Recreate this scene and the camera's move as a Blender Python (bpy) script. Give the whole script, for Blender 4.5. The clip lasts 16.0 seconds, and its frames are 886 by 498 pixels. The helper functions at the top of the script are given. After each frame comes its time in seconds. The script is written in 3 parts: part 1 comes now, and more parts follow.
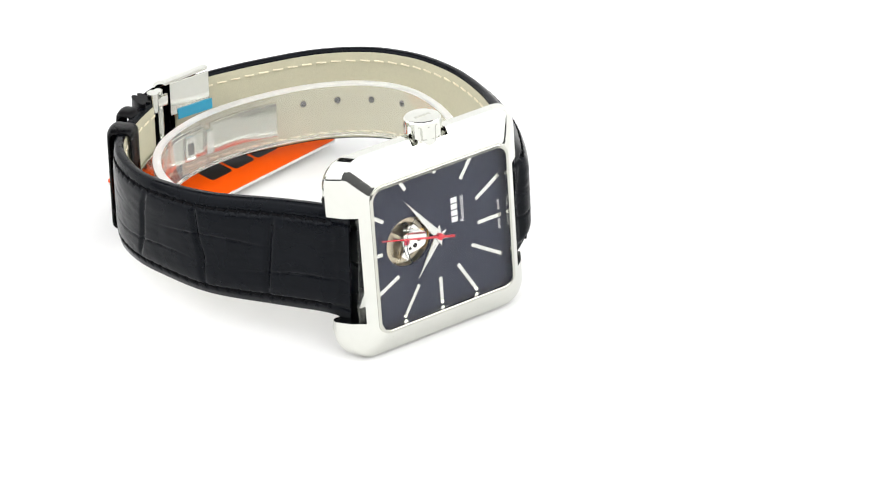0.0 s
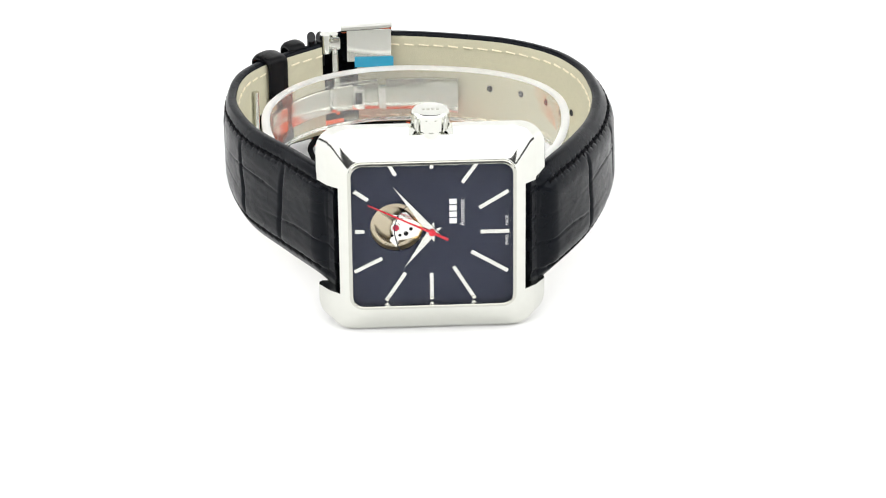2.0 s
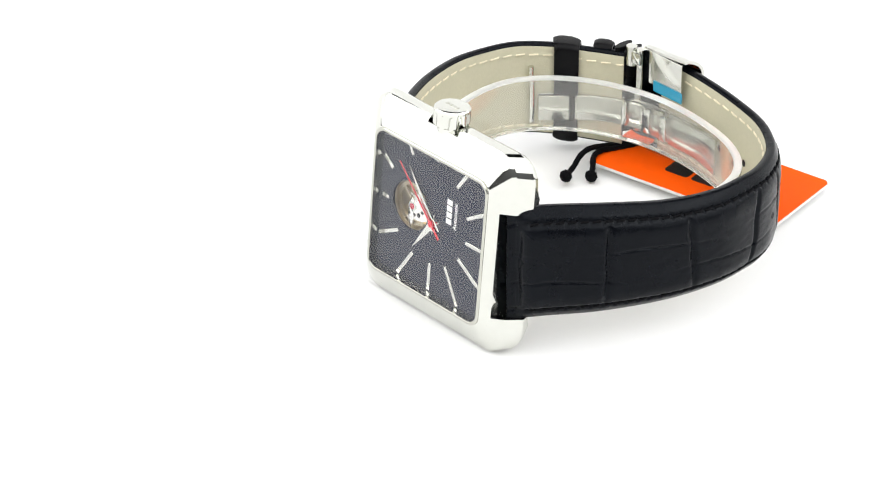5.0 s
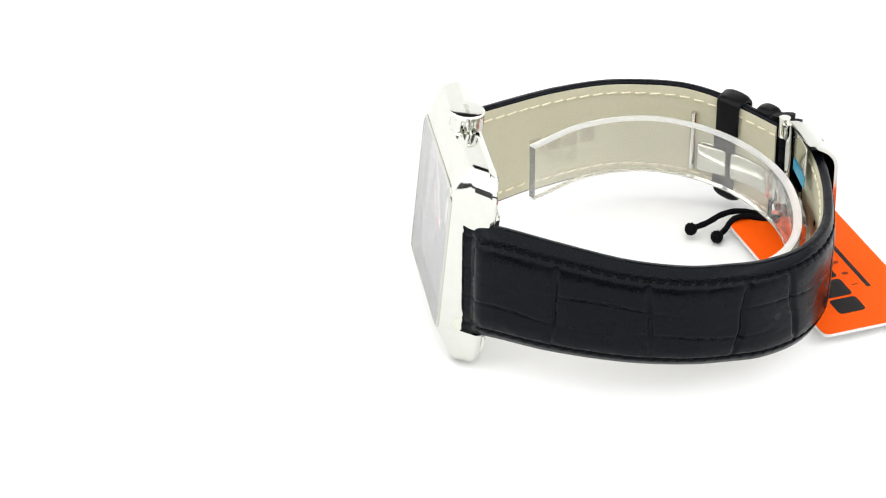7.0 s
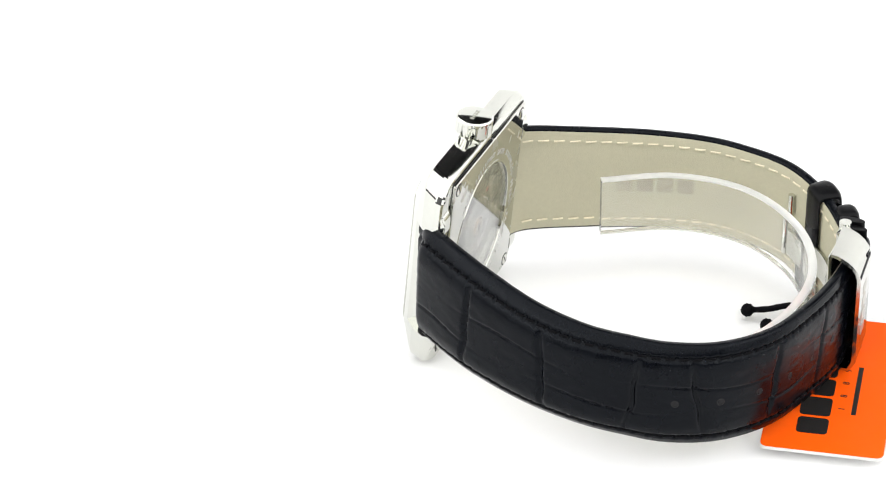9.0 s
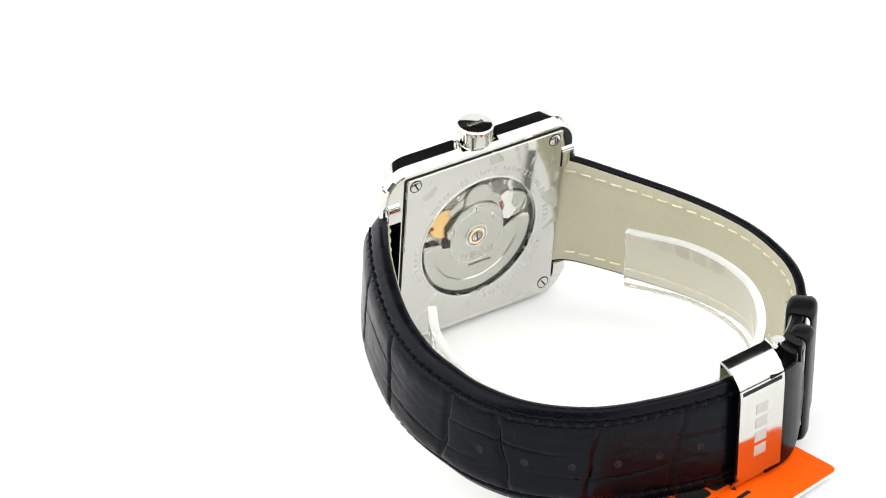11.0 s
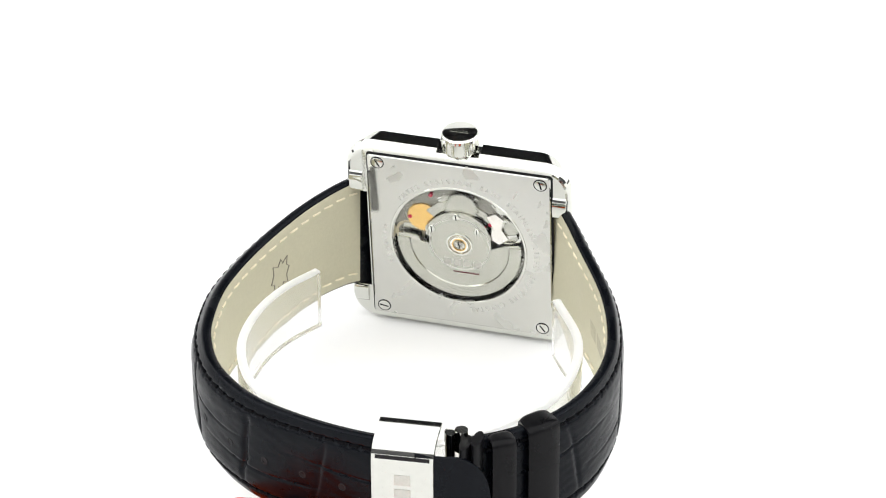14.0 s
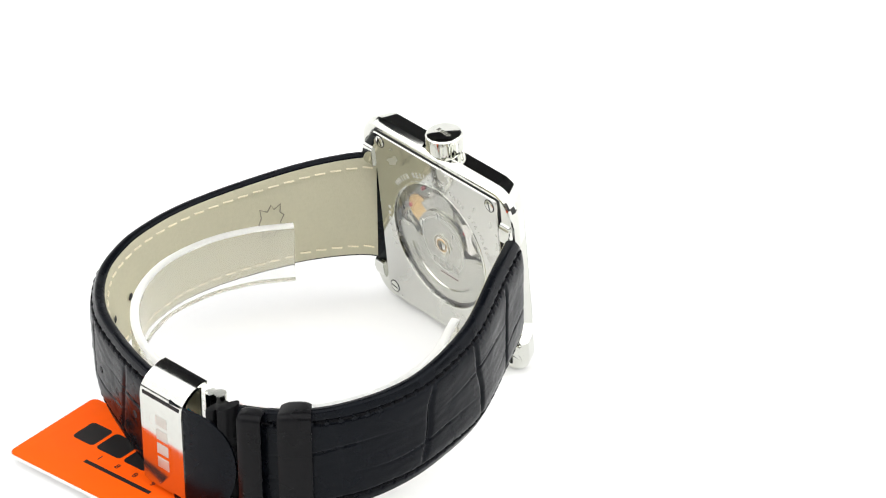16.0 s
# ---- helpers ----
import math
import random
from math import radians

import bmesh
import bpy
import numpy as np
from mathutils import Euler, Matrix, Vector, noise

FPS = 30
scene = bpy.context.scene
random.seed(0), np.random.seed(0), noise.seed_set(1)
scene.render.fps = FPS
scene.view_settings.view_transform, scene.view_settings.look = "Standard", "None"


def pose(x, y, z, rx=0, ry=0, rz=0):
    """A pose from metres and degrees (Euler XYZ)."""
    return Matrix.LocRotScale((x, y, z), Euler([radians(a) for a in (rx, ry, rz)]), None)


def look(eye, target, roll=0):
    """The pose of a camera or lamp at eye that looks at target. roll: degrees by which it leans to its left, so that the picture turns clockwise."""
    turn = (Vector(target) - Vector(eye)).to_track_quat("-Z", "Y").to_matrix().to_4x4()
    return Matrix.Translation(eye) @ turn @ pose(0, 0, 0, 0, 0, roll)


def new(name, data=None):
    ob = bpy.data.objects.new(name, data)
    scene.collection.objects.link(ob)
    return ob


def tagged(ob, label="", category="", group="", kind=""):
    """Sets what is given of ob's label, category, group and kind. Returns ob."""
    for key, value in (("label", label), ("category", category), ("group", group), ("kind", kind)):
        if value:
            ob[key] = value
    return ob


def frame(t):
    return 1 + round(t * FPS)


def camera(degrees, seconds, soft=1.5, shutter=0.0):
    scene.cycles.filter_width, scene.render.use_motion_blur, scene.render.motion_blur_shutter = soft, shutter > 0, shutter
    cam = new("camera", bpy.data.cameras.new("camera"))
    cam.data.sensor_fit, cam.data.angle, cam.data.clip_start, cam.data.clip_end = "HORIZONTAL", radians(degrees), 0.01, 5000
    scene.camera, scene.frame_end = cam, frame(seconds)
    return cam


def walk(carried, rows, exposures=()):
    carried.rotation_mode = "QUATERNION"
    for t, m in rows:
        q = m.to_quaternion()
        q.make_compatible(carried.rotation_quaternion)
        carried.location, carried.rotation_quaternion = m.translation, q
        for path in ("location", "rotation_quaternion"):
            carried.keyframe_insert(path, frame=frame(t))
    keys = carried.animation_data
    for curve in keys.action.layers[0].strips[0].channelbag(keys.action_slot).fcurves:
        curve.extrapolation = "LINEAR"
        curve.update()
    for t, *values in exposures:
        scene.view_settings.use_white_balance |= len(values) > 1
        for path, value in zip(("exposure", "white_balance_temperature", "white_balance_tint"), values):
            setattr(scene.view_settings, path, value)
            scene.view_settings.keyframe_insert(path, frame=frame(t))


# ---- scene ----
# ---- camera: stands still, looks down on the turntable ----
S = 0.00046            # metres per drawing unit (the case is about 36 mm high)
FLOOR = -36.0          # height of the table top in drawing units, from the turning axis' origin
cam = camera(15.58, 16.0, soft=1.1)
EYE = (0.0, -0.46, (0.60659 - FLOOR / 1000) * 0.46)
CAM_POSE = Matrix.Translation(EYE) @ pose(0, 0, 0, 90 - 31.423, 0, 0.129) @ pose(0, 0, 0, 0, 0, -0.293)
walk(cam, [(0.0, CAM_POSE), (16.0, CAM_POSE)])

# turntable angle in degrees, second by second
TURN = [(0.0, 35.54), (0.5, 27.13), (1.0, 18.9), (1.5, 10.82), (2.0, 2.62), (2.5, -5.86), (3.0, -14.28), (3.5, -22.69),
        (4.0, -31.09), (6.5, -72.61), (7.0, -80.67), (7.5, -88.89), (8.0, -96.71), (8.5, -104.57), (9.0, -112.57),
        (11.5, -154.59), (12.0, -162.83), (12.5, -171.07), (13.0, -179.3), (13.5, -187.56), (14.0, -195.93),
        (14.5, -204.27), (15.0, -212.71), (15.5, -221.17), (16.0, -229.56)]

# ---- light: softboxes over a white paper sweep in a grey studio ----
world = bpy.data.worlds.new("studio_world")
scene.world = world
world.use_nodes = True
world.node_tree.nodes["Background"].inputs[0].default_value = (0.88, 0.94, 1.0, 1)
world.node_tree.nodes["Background"].inputs[1].default_value = 0.05
scene.view_settings.exposure = 0.12


def softbox(name, eye, target, sx, sy, watts, colour=(1, 1, 1)):
    data = bpy.data.lights.new(name, "AREA")
    data.shape, data.size, data.size_y, data.energy, data.color = "RECTANGLE", sx, sy, watts, colour
    ob = new(name, data)
    ob.matrix_world = look(eye, target)
    return tagged(ob, "large white studio softbox above the table", "lamp")


softbox("softbox_top", (0, -0.75, 0.95), (0, -0.75, 0), 3.2, 2.4, 45)
softbox("softbox_side", (-1.05, -0.1, 0.5), (0, 0, 0.02), 1.8, 0.8, 7.0)
softbox("softbox_side", (1.05, -0.1, 0.5), (0, 0, 0.02), 1.8, 0.8, 7.0)


# ---- materials ----
def nodes_of(name):
    m = bpy.data.materials.new(name)
    m.use_nodes = True
    nt = m.node_tree
    return m, nt, nt.nodes["Principled BSDF"]


def simple(name, colour, rough=0.5, metal=0.0, grain=0.0, scale=4000, bump=0.0, bump_scale=6000, spread=0.15, coat=0.0):
    """Principled material with mottled colour, uneven gloss and fine relief."""
    m, nt, b = nodes_of(name)
    b.inputs["Metallic"].default_value = metal
    b.inputs["Roughness"].default_value = rough
    b.inputs["Base Color"].default_value = (*colour, 1)
    b.inputs["Coat Weight"].default_value = coat
    co = nt.nodes.new("ShaderNodeTexCoord")
    if grain:
        n1 = nt.nodes.new("ShaderNodeTexNoise")
        n1.inputs["Scale"].default_value, n1.inputs["Detail"].default_value = scale, 4
        nt.links.new(co.outputs["Object"], n1.inputs["Vector"])
        n2 = nt.nodes.new("ShaderNodeTexNoise")
        n2.inputs["Scale"].default_value, n2.inputs["Detail"].default_value = scale / 9, 3
        nt.links.new(co.outputs["Object"], n2.inputs["Vector"])
        add = nt.nodes.new("ShaderNodeMath")
        add.operation = "ADD"
        nt.links.new(n1.outputs["Fac"], add.inputs[0])
        nt.links.new(n2.outputs["Fac"], add.inputs[1])
        rng = nt.nodes.new("ShaderNodeMapRange")
        rng.inputs["From Min"].default_value, rng.inputs["From Max"].default_value = 0.6, 1.4
        rng.inputs["To Min"].default_value, rng.inputs["To Max"].default_value = 1 - grain, 1 + grain
        nt.links.new(add.outputs[0], rng.inputs["Value"])
        mul = nt.nodes.new("ShaderNodeVectorMath")
        mul.operation = "SCALE"
        mul.inputs[0].default_value = colour
        nt.links.new(rng.outputs[0], mul.inputs["Scale"])
        nt.links.new(mul.outputs[0], b.inputs["Base Color"])
        r2 = nt.nodes.new("ShaderNodeMapRange")
        r2.inputs["From Min"].default_value, r2.inputs["From Max"].default_value = 0.3, 0.7
        r2.inputs["To Min"].default_value, r2.inputs["To Max"].default_value = rough * (1 - spread), min(1, rough * (1 + spread))
        nt.links.new(n2.outputs["Fac"], r2.inputs["Value"])
        nt.links.new(r2.outputs[0], b.inputs["Roughness"])
    if bump:
        n3 = nt.nodes.new("ShaderNodeTexNoise")
        n3.inputs["Scale"].default_value, n3.inputs["Detail"].default_value = bump_scale, 5
        nt.links.new(co.outputs["Object"], n3.inputs["Vector"])
        bp = nt.nodes.new("ShaderNodeBump")
        bp.inputs["Strength"].default_value, bp.inputs["Distance"].default_value = bump, 0.0002
        nt.links.new(n3.outputs["Fac"], bp.inputs["Height"])
        nt.links.new(bp.outputs[0], b.inputs["Normal"])
    return m


def clear(name, colour=(1, 1, 1), ior=1.5, rough=0.0):
    m, nt, b = nodes_of(name)
    b.inputs["Base Color"].default_value = (*colour, 1)
    b.inputs["Transmission Weight"].default_value = 1
    b.inputs["IOR"].default_value, b.inputs["Roughness"].default_value = ior, rough
    return m


def pane(name):
    """Thin clear crystal: lets light straight through, with a mirror gloss that grows towards grazing view."""
    m, nt, p = nodes_of(name)
    nt.nodes.remove(p)
    lw, pw, ma, tr, gl, mx = (nt.nodes.new("ShaderNode" + k) for k in ("LayerWeight", "Math", "Math", "BsdfTransparent", "BsdfGlossy", "MixShader"))
    pw.operation, ma.operation = "POWER", "MULTIPLY_ADD"
    pw.inputs[1].default_value, ma.inputs[1].default_value, ma.inputs[2].default_value = 3.2, 1.0, 0.006
    lw.inputs["Blend"].default_value = 0.5
    gl.inputs["Roughness"].default_value = 0.0
    nt.links.new(lw.outputs["Facing"], pw.inputs[0])
    nt.links.new(pw.outputs[0], ma.inputs[0])
    nt.links.new(ma.outputs[0], mx.inputs["Fac"])
    nt.links.new(tr.outputs[0], mx.inputs[1])
    nt.links.new(gl.outputs[0], mx.inputs[2])
    nt.links.new(mx.outputs[0], nt.nodes["Material Output"].inputs["Surface"])
    return m


PAPER = simple("white_paper", (0.86, 0.86, 0.855), 0.85, grain=0.01, scale=300, bump=0.02, bump_scale=1500)
WALL = simple("studio_grey", (0.12, 0.12, 0.125), 0.9, grain=0.1, scale=20)
STEEL = simple("polished_steel", (0.66, 0.665, 0.62), 0.07, 1.0, grain=0.03, scale=700, spread=0.5)
BRUSHED = simple("satin_steel", (0.51, 0.51, 0.455), 0.14, 1.0, grain=0.05, scale=1500, spread=0.3)
DARK_STEEL = simple("movement_steel", (0.27, 0.265, 0.235), 0.25, 1.0, grain=0.15, scale=1500, spread=0.4)
CLASP = simple("clasp_steel", (0.6, 0.6, 0.56), 0.11, 1.0, grain=0.05, scale=900, spread=0.4)
BRASS = simple("gilt_brass", (0.85, 0.56, 0.2), 0.25, 1.0, grain=0.1, scale=2500)
RUBY = simple("ruby_jewel", (0.5, 0.02, 0.05), 0.1, coat=0.5)
DIAL = simple("navy_dial", (0.024, 0.028, 0.047), 0.5, grain=0.03, scale=160, spread=0.03)
BACKPLATE = simple("film_covered_steel", (0.6, 0.6, 0.565), 0.13, 1.0, grain=0.04, scale=260, spread=0.8)


def film_patches(m):
    """Traces of a peeled protective film: duller blotches with ragged edges."""
    nt = m.node_tree
    p = nt.nodes["Principled BSDF"]
    co, big, ramp, mix = (nt.nodes.new("ShaderNode" + k) for k in ("TexCoord", "TexNoise", "ValToRGB", "Mix"))
    big.inputs["Scale"].default_value, big.inputs["Detail"].default_value, big.inputs["Distortion"].default_value = 210, 5, 0.6
    ramp.color_ramp.elements[0].position, ramp.color_ramp.elements[1].position = 0.585, 0.6
    nt.links.new(co.outputs["Object"], big.inputs["Vector"])
    nt.links.new(big.outputs["Fac"], ramp.inputs["Fac"])
    mix.data_type = "FLOAT"
    mix.inputs[2].default_value, mix.inputs[3].default_value = 0.07, 0.34
    nt.links.new(ramp.outputs["Color"], mix.inputs["Factor"])
    nt.links.new(mix.outputs[0], p.inputs["Roughness"])


film_patches(BACKPLATE)
ENGRAVED = simple("engraved_steel", (0.66, 0.655, 0.63), 0.45, 1.0, grain=0.1, scale=2500)
FAINT = simple("worn_engraving", (0.5, 0.495, 0.455), 0.32, 1.0, grain=0.1, scale=2500)
KHAKI = simple("balance_alloy", (0.5, 0.44, 0.32), 0.3, 1.0, grain=0.1, scale=2500)
NICKEL = simple("white_nickel", (0.85, 0.83, 0.78), 0.2, 1.0, grain=0.06, scale=2500)
# near-black colour painted in for the shade inside slots, holes and gaps
HOLLOW_SHADE = simple("painted_hollow_shade", (0.012, 0.012, 0.013), 0.5, grain=0.1, scale=2000)
MAROON = simple("maroon_print", (0.09, 0.008, 0.012), 0.4, grain=0.1, scale=3000)
RED = simple("red_lacquer", (0.62, 0.012, 0.03), 0.35, grain=0.05, scale=3000)
PRINT = simple("white_print", (0.8, 0.8, 0.8), 0.5, grain=0.03, scale=4000)
LEATHER = simple("black_leather", (0.002, 0.0025, 0.004), 0.26, grain=0.25, scale=1800, bump=0.07, bump_scale=2600, spread=0.3)
EDGE = simple("black_strap_edge", (0.003, 0.003, 0.0036), 0.28, grain=0.25, scale=1500, bump=0.1, bump_scale=2500)
THREAD = simple("black_thread", (0.004, 0.004, 0.005), 0.7, grain=0.3, scale=5000, bump=0.5)
CREAM_THREAD = simple("cream_thread", (0.75, 0.69, 0.52), 0.7, grain=0.2, scale=5000, bump=0.5)
LINING = simple("cream_leather", (0.475, 0.452, 0.325), 0.6, grain=0.05, scale=1500, bump=0.3, bump_scale=4000)
STAMP = simple("grey_stamp_ink", (0.2, 0.18, 0.15), 0.6, grain=0.3, scale=3000)
STAMP_FAINT = simple("worn_stamp_ink", (0.37, 0.345, 0.25), 0.6, grain=0.25, scale=2500)
ORANGE = simple("orange_card", (0.92, 0.1, 0.002), 0.55, grain=0.04, scale=600)
CARD_EDGE = simple("white_card", (0.75, 0.74, 0.72), 0.7, grain=0.05, scale=900)
INK = simple("black_ink", (0.012, 0.011, 0.011), 0.5, grain=0.1, scale=2000)
BLUE = simple("blue_film", (0.02, 0.3, 0.48), 0.15, grain=0.06, scale=500)
GLASS = pane("sapphire_glass")
PLASTIC = clear("clear_plastic", (0.93, 0.93, 0.91), 1.33, 0.04)
PLASTIC.node_tree.nodes["Principled BSDF"].inputs["Transmission Weight"].default_value = 0.93
FROSTED = clear("frosted_plastic", (0.97, 0.97, 0.95), 1.4, 0.35)
FROSTED.node_tree.nodes["Principled BSDF"].inputs["Transmission Weight"].default_value = 0.86

LEATHER.node_tree.nodes["Principled BSDF"].inputs["Specular IOR Level"].default_value = 0.11
LEATHER.node_tree.nodes["Principled BSDF"].inputs["Specular Tint"].default_value = (0.88, 0.94, 1.0, 1)
EDGE.node_tree.nodes["Principled BSDF"].inputs["Specular IOR Level"].default_value = 0.12
ORANGE.node_tree.nodes["Principled BSDF"].inputs["Specular IOR Level"].default_value = 0.08
THREAD.node_tree.nodes["Principled BSDF"].inputs["Specular IOR Level"].default_value = 0.06
for m in (HOLLOW_SHADE, INK, DIAL):
    m.node_tree.nodes["Principled BSDF"].inputs["Specular IOR Level"].default_value = 0.15


# ---- mesh tools, all in drawing units ----
def part(name, bm, material, parent=None, label="", smooth=None, scale=S):
    bmesh.ops.scale(bm, vec=(scale, scale, scale), verts=bm.verts)
    me = bpy.data.meshes.new(name)
    bmesh.ops.recalc_face_normals(bm, faces=bm.faces)
    bm.to_mesh(me)
    bm.free()
    if smooth is not None:
        for p in me.polygons:
            p.use_smooth = True
        me.set_sharp_from_angle(angle=radians(smooth))
    me.materials.append(material)
    ob = new(name, me)
    ob.parent = parent
    return tagged(ob, label) if label else ob


def place(ob, m):
    """Set a part's pose; m in drawing units."""
    ob.matrix_basis = Matrix.Translation(m.translation * S) @ m.to_3x3().to_4x4()
    return ob


def box(bm, x0, x1, y0, y1, z0, z1, bevel=0.0, segs=2):
    b = bmesh.new()
    bmesh.ops.create_cube(b, size=1)
    for v in b.verts:
        v.co = Vector(((x0 + x1) / 2 + v.co.x * (x1 - x0), (y0 + y1) / 2 + v.co.y * (y1 - y0), (z0 + z1) / 2 + v.co.z * (z1 - z0)))
    if bevel:
        bmesh.ops.bevel(b, geom=b.edges[:], offset=bevel, segments=segs, profile=0.5, affect="EDGES")
    me = bpy.data.meshes.new("tmp")
    b.to_mesh(me)
    b.free()
    bm.from_mesh(me)
    bpy.data.meshes.remove(me)
    return bm


def rounded(ha, hc, r, n=6):
    """Outline of a rounded rectangle, counter-clockwise."""
    out = []
    for cx, cz, a0 in ((ha - r, hc - r, 0), (-ha + r, hc - r, 90), (-ha + r, -hc + r, 180), (ha - r, -hc + r, 270)):
        for i in range(n + 1):
            a = radians(a0 + 90 * i / n)
            out.append((cx + r * math.cos(a), cz + r * math.sin(a)))
    return out


def circle(r, n=48, cx=0.0, cz=0.0):
    return [(cx + r * math.cos(2 * math.pi * i / n), cz + r * math.sin(2 * math.pi * i / n)) for i in range(n)]


def loft(bm, rings, cap0=True, cap1=True, close=False):
    """Rings of equal point counts, each a list of 3D points."""
    vs = [[bm.verts.new(p) for p in ring] for ring in rings]
    pairs = list(zip(vs, vs[1:])) + ([(vs[-1], vs[0])] if close else [])
    for a, b in pairs:
        for i in range(len(a)):
            j = (i + 1) % len(a)
            bm.faces.new((a[i], a[j], b[j], b[i]))
    if cap0 and not close:
        bm.faces.new(vs[0])
    if cap1 and not close:
        bm.faces.new(vs[-1])
    return bm


def at_depth(outline, b):
    return [(x, b, z) for x, z in outline]


def slab(outline, b0, b1):
    return loft(bmesh.new(), [at_depth(outline, b0), at_depth(outline, b1)])


def stick(bm, p, q, r, n=6):
    """A round bar from p to q."""
    p, q = Vector(p), Vector(q)
    d = (q - p).normalized()
    u = d.orthogonal().normalized()
    w = d.cross(u)
    return loft(bm, [[c + r * (math.cos(2 * math.pi * i / n) * u + math.sin(2 * math.pi * i / n) * w) for i in range(n)] for c in (p, q)])


def carve(ob, cutters):
    """Take the cutter meshes out of ob's mesh and throw the cutters away."""
    for c in cutters:
        m = ob.modifiers.new("cut", "BOOLEAN")
        m.operation, m.solver, m.object = "DIFFERENCE", "EXACT", c
    bpy.context.view_layer.update()
    done = bpy.data.meshes.new_from_object(ob.evaluated_get(bpy.context.evaluated_depsgraph_get()))
    ob.modifiers.clear()
    ob.data = done
    for c in cutters:
        bpy.data.objects.remove(c)
    for p in done.polygons:
        p.use_smooth = True
    done.set_sharp_from_angle(angle=radians(14))


def writing(name, text, size, material, parent, m, label="", track=1.0):
    """Raised lettering in the built-in font; m: pose in drawing units, text in its xy plane."""
    cu = bpy.data.curves.new(name, "FONT")
    cu.body, cu.size, cu.extrude, cu.align_x, cu.align_y, cu.space_character = text, size * S, 0.06 * S, "CENTER", "CENTER", track
    tmp = new(name, cu)
    bpy.context.view_layer.update()
    me = bpy.data.meshes.new_from_object(tmp.evaluated_get(bpy.context.evaluated_depsgraph_get()))
    bpy.data.objects.remove(tmp)
    me.materials.clear()
    me.materials.append(material)
    ob = new(name, me)
    ob.parent = parent
    place(ob, m)
    return tagged(ob, label) if label else ob


# ---- the setting ----
def paper_sweep():
    bm = bmesh.new()
    prof = [(-1.3, 0.0), (-0.5, 0.0), (0.0, 0.0), (0.4, 0.0)]
    for i in range(1, 13):
        a = radians(90 * i / 12)
        prof.append((0.4 + 0.22 * math.sin(a), 0.22 - 0.22 * math.cos(a)))
    prof += [(0.62, 0.477)]
    under = [(y, z - 0.004) for y, z in prof[:4]] + [(y + 0.004, z - 0.002) for y, z in prof[4:]]
    loft(bm, [[(x, y, z) for y, z in prof + under[::-1]] for x in (-1.4, 1.4)])
    ob = part("table", bm, PAPER, smooth=40, scale=1.0)
    tagged(ob, "seamless white paper sweep on the table", "table", kind="structure")


def studio():
    for name, d in (("wall_north", (-2.2, 2.2, 2.0, 2.1, -0.006, 2.2)), ("wall_south", (-2.2, 2.2, -2.1, -2.0, -0.006, 2.2)),
                    ("wall_east", (2.1, 2.2, -2.0, 2.0, -0.006, 2.2)), ("wall_west", (-2.2, -2.1, -2.0, 2.0, -0.006, 2.2)),
                    ("ceiling", (-2.2, 2.2, -2.1, 2.1, 2.2, 2.3)), ("floor", (-2.2, 2.2, -2.1, 2.1, -0.1, -0.006))):
        tagged(part(name, box(bmesh.new(), *d), WALL, scale=1.0), "plain grey studio " + name.split("_")[0], name.split("_")[0], kind="structure")


paper_sweep()
studio()

# ---- the watch ----
UP0, U0, LEAN = 4.3, -6.2, 5.7
watch = tagged(new("wristwatch"), "square steel wristwatch, navy dial, black leather strap, lying on its side", "watch")
CASE = pose(U0, math.sin(radians(LEAN)) * UP0, math.cos(radians(LEAN)) * UP0 - FLOOR, -LEAN, 0, 0)


def cpart(name, bm, material, parent=None, label="", smooth=30):
    """A part of the watch head, drawn in the case's own frame (x to six o'clock, y to the back, z to the crown)."""
    ob = part(name, bm, material, parent or watch, label, smooth)
    if parent is None:
        place(ob, CASE)
    return ob


def ring(b, ha, hc, r):
    return at_depth(rounded(ha, hc, r, 14), b)


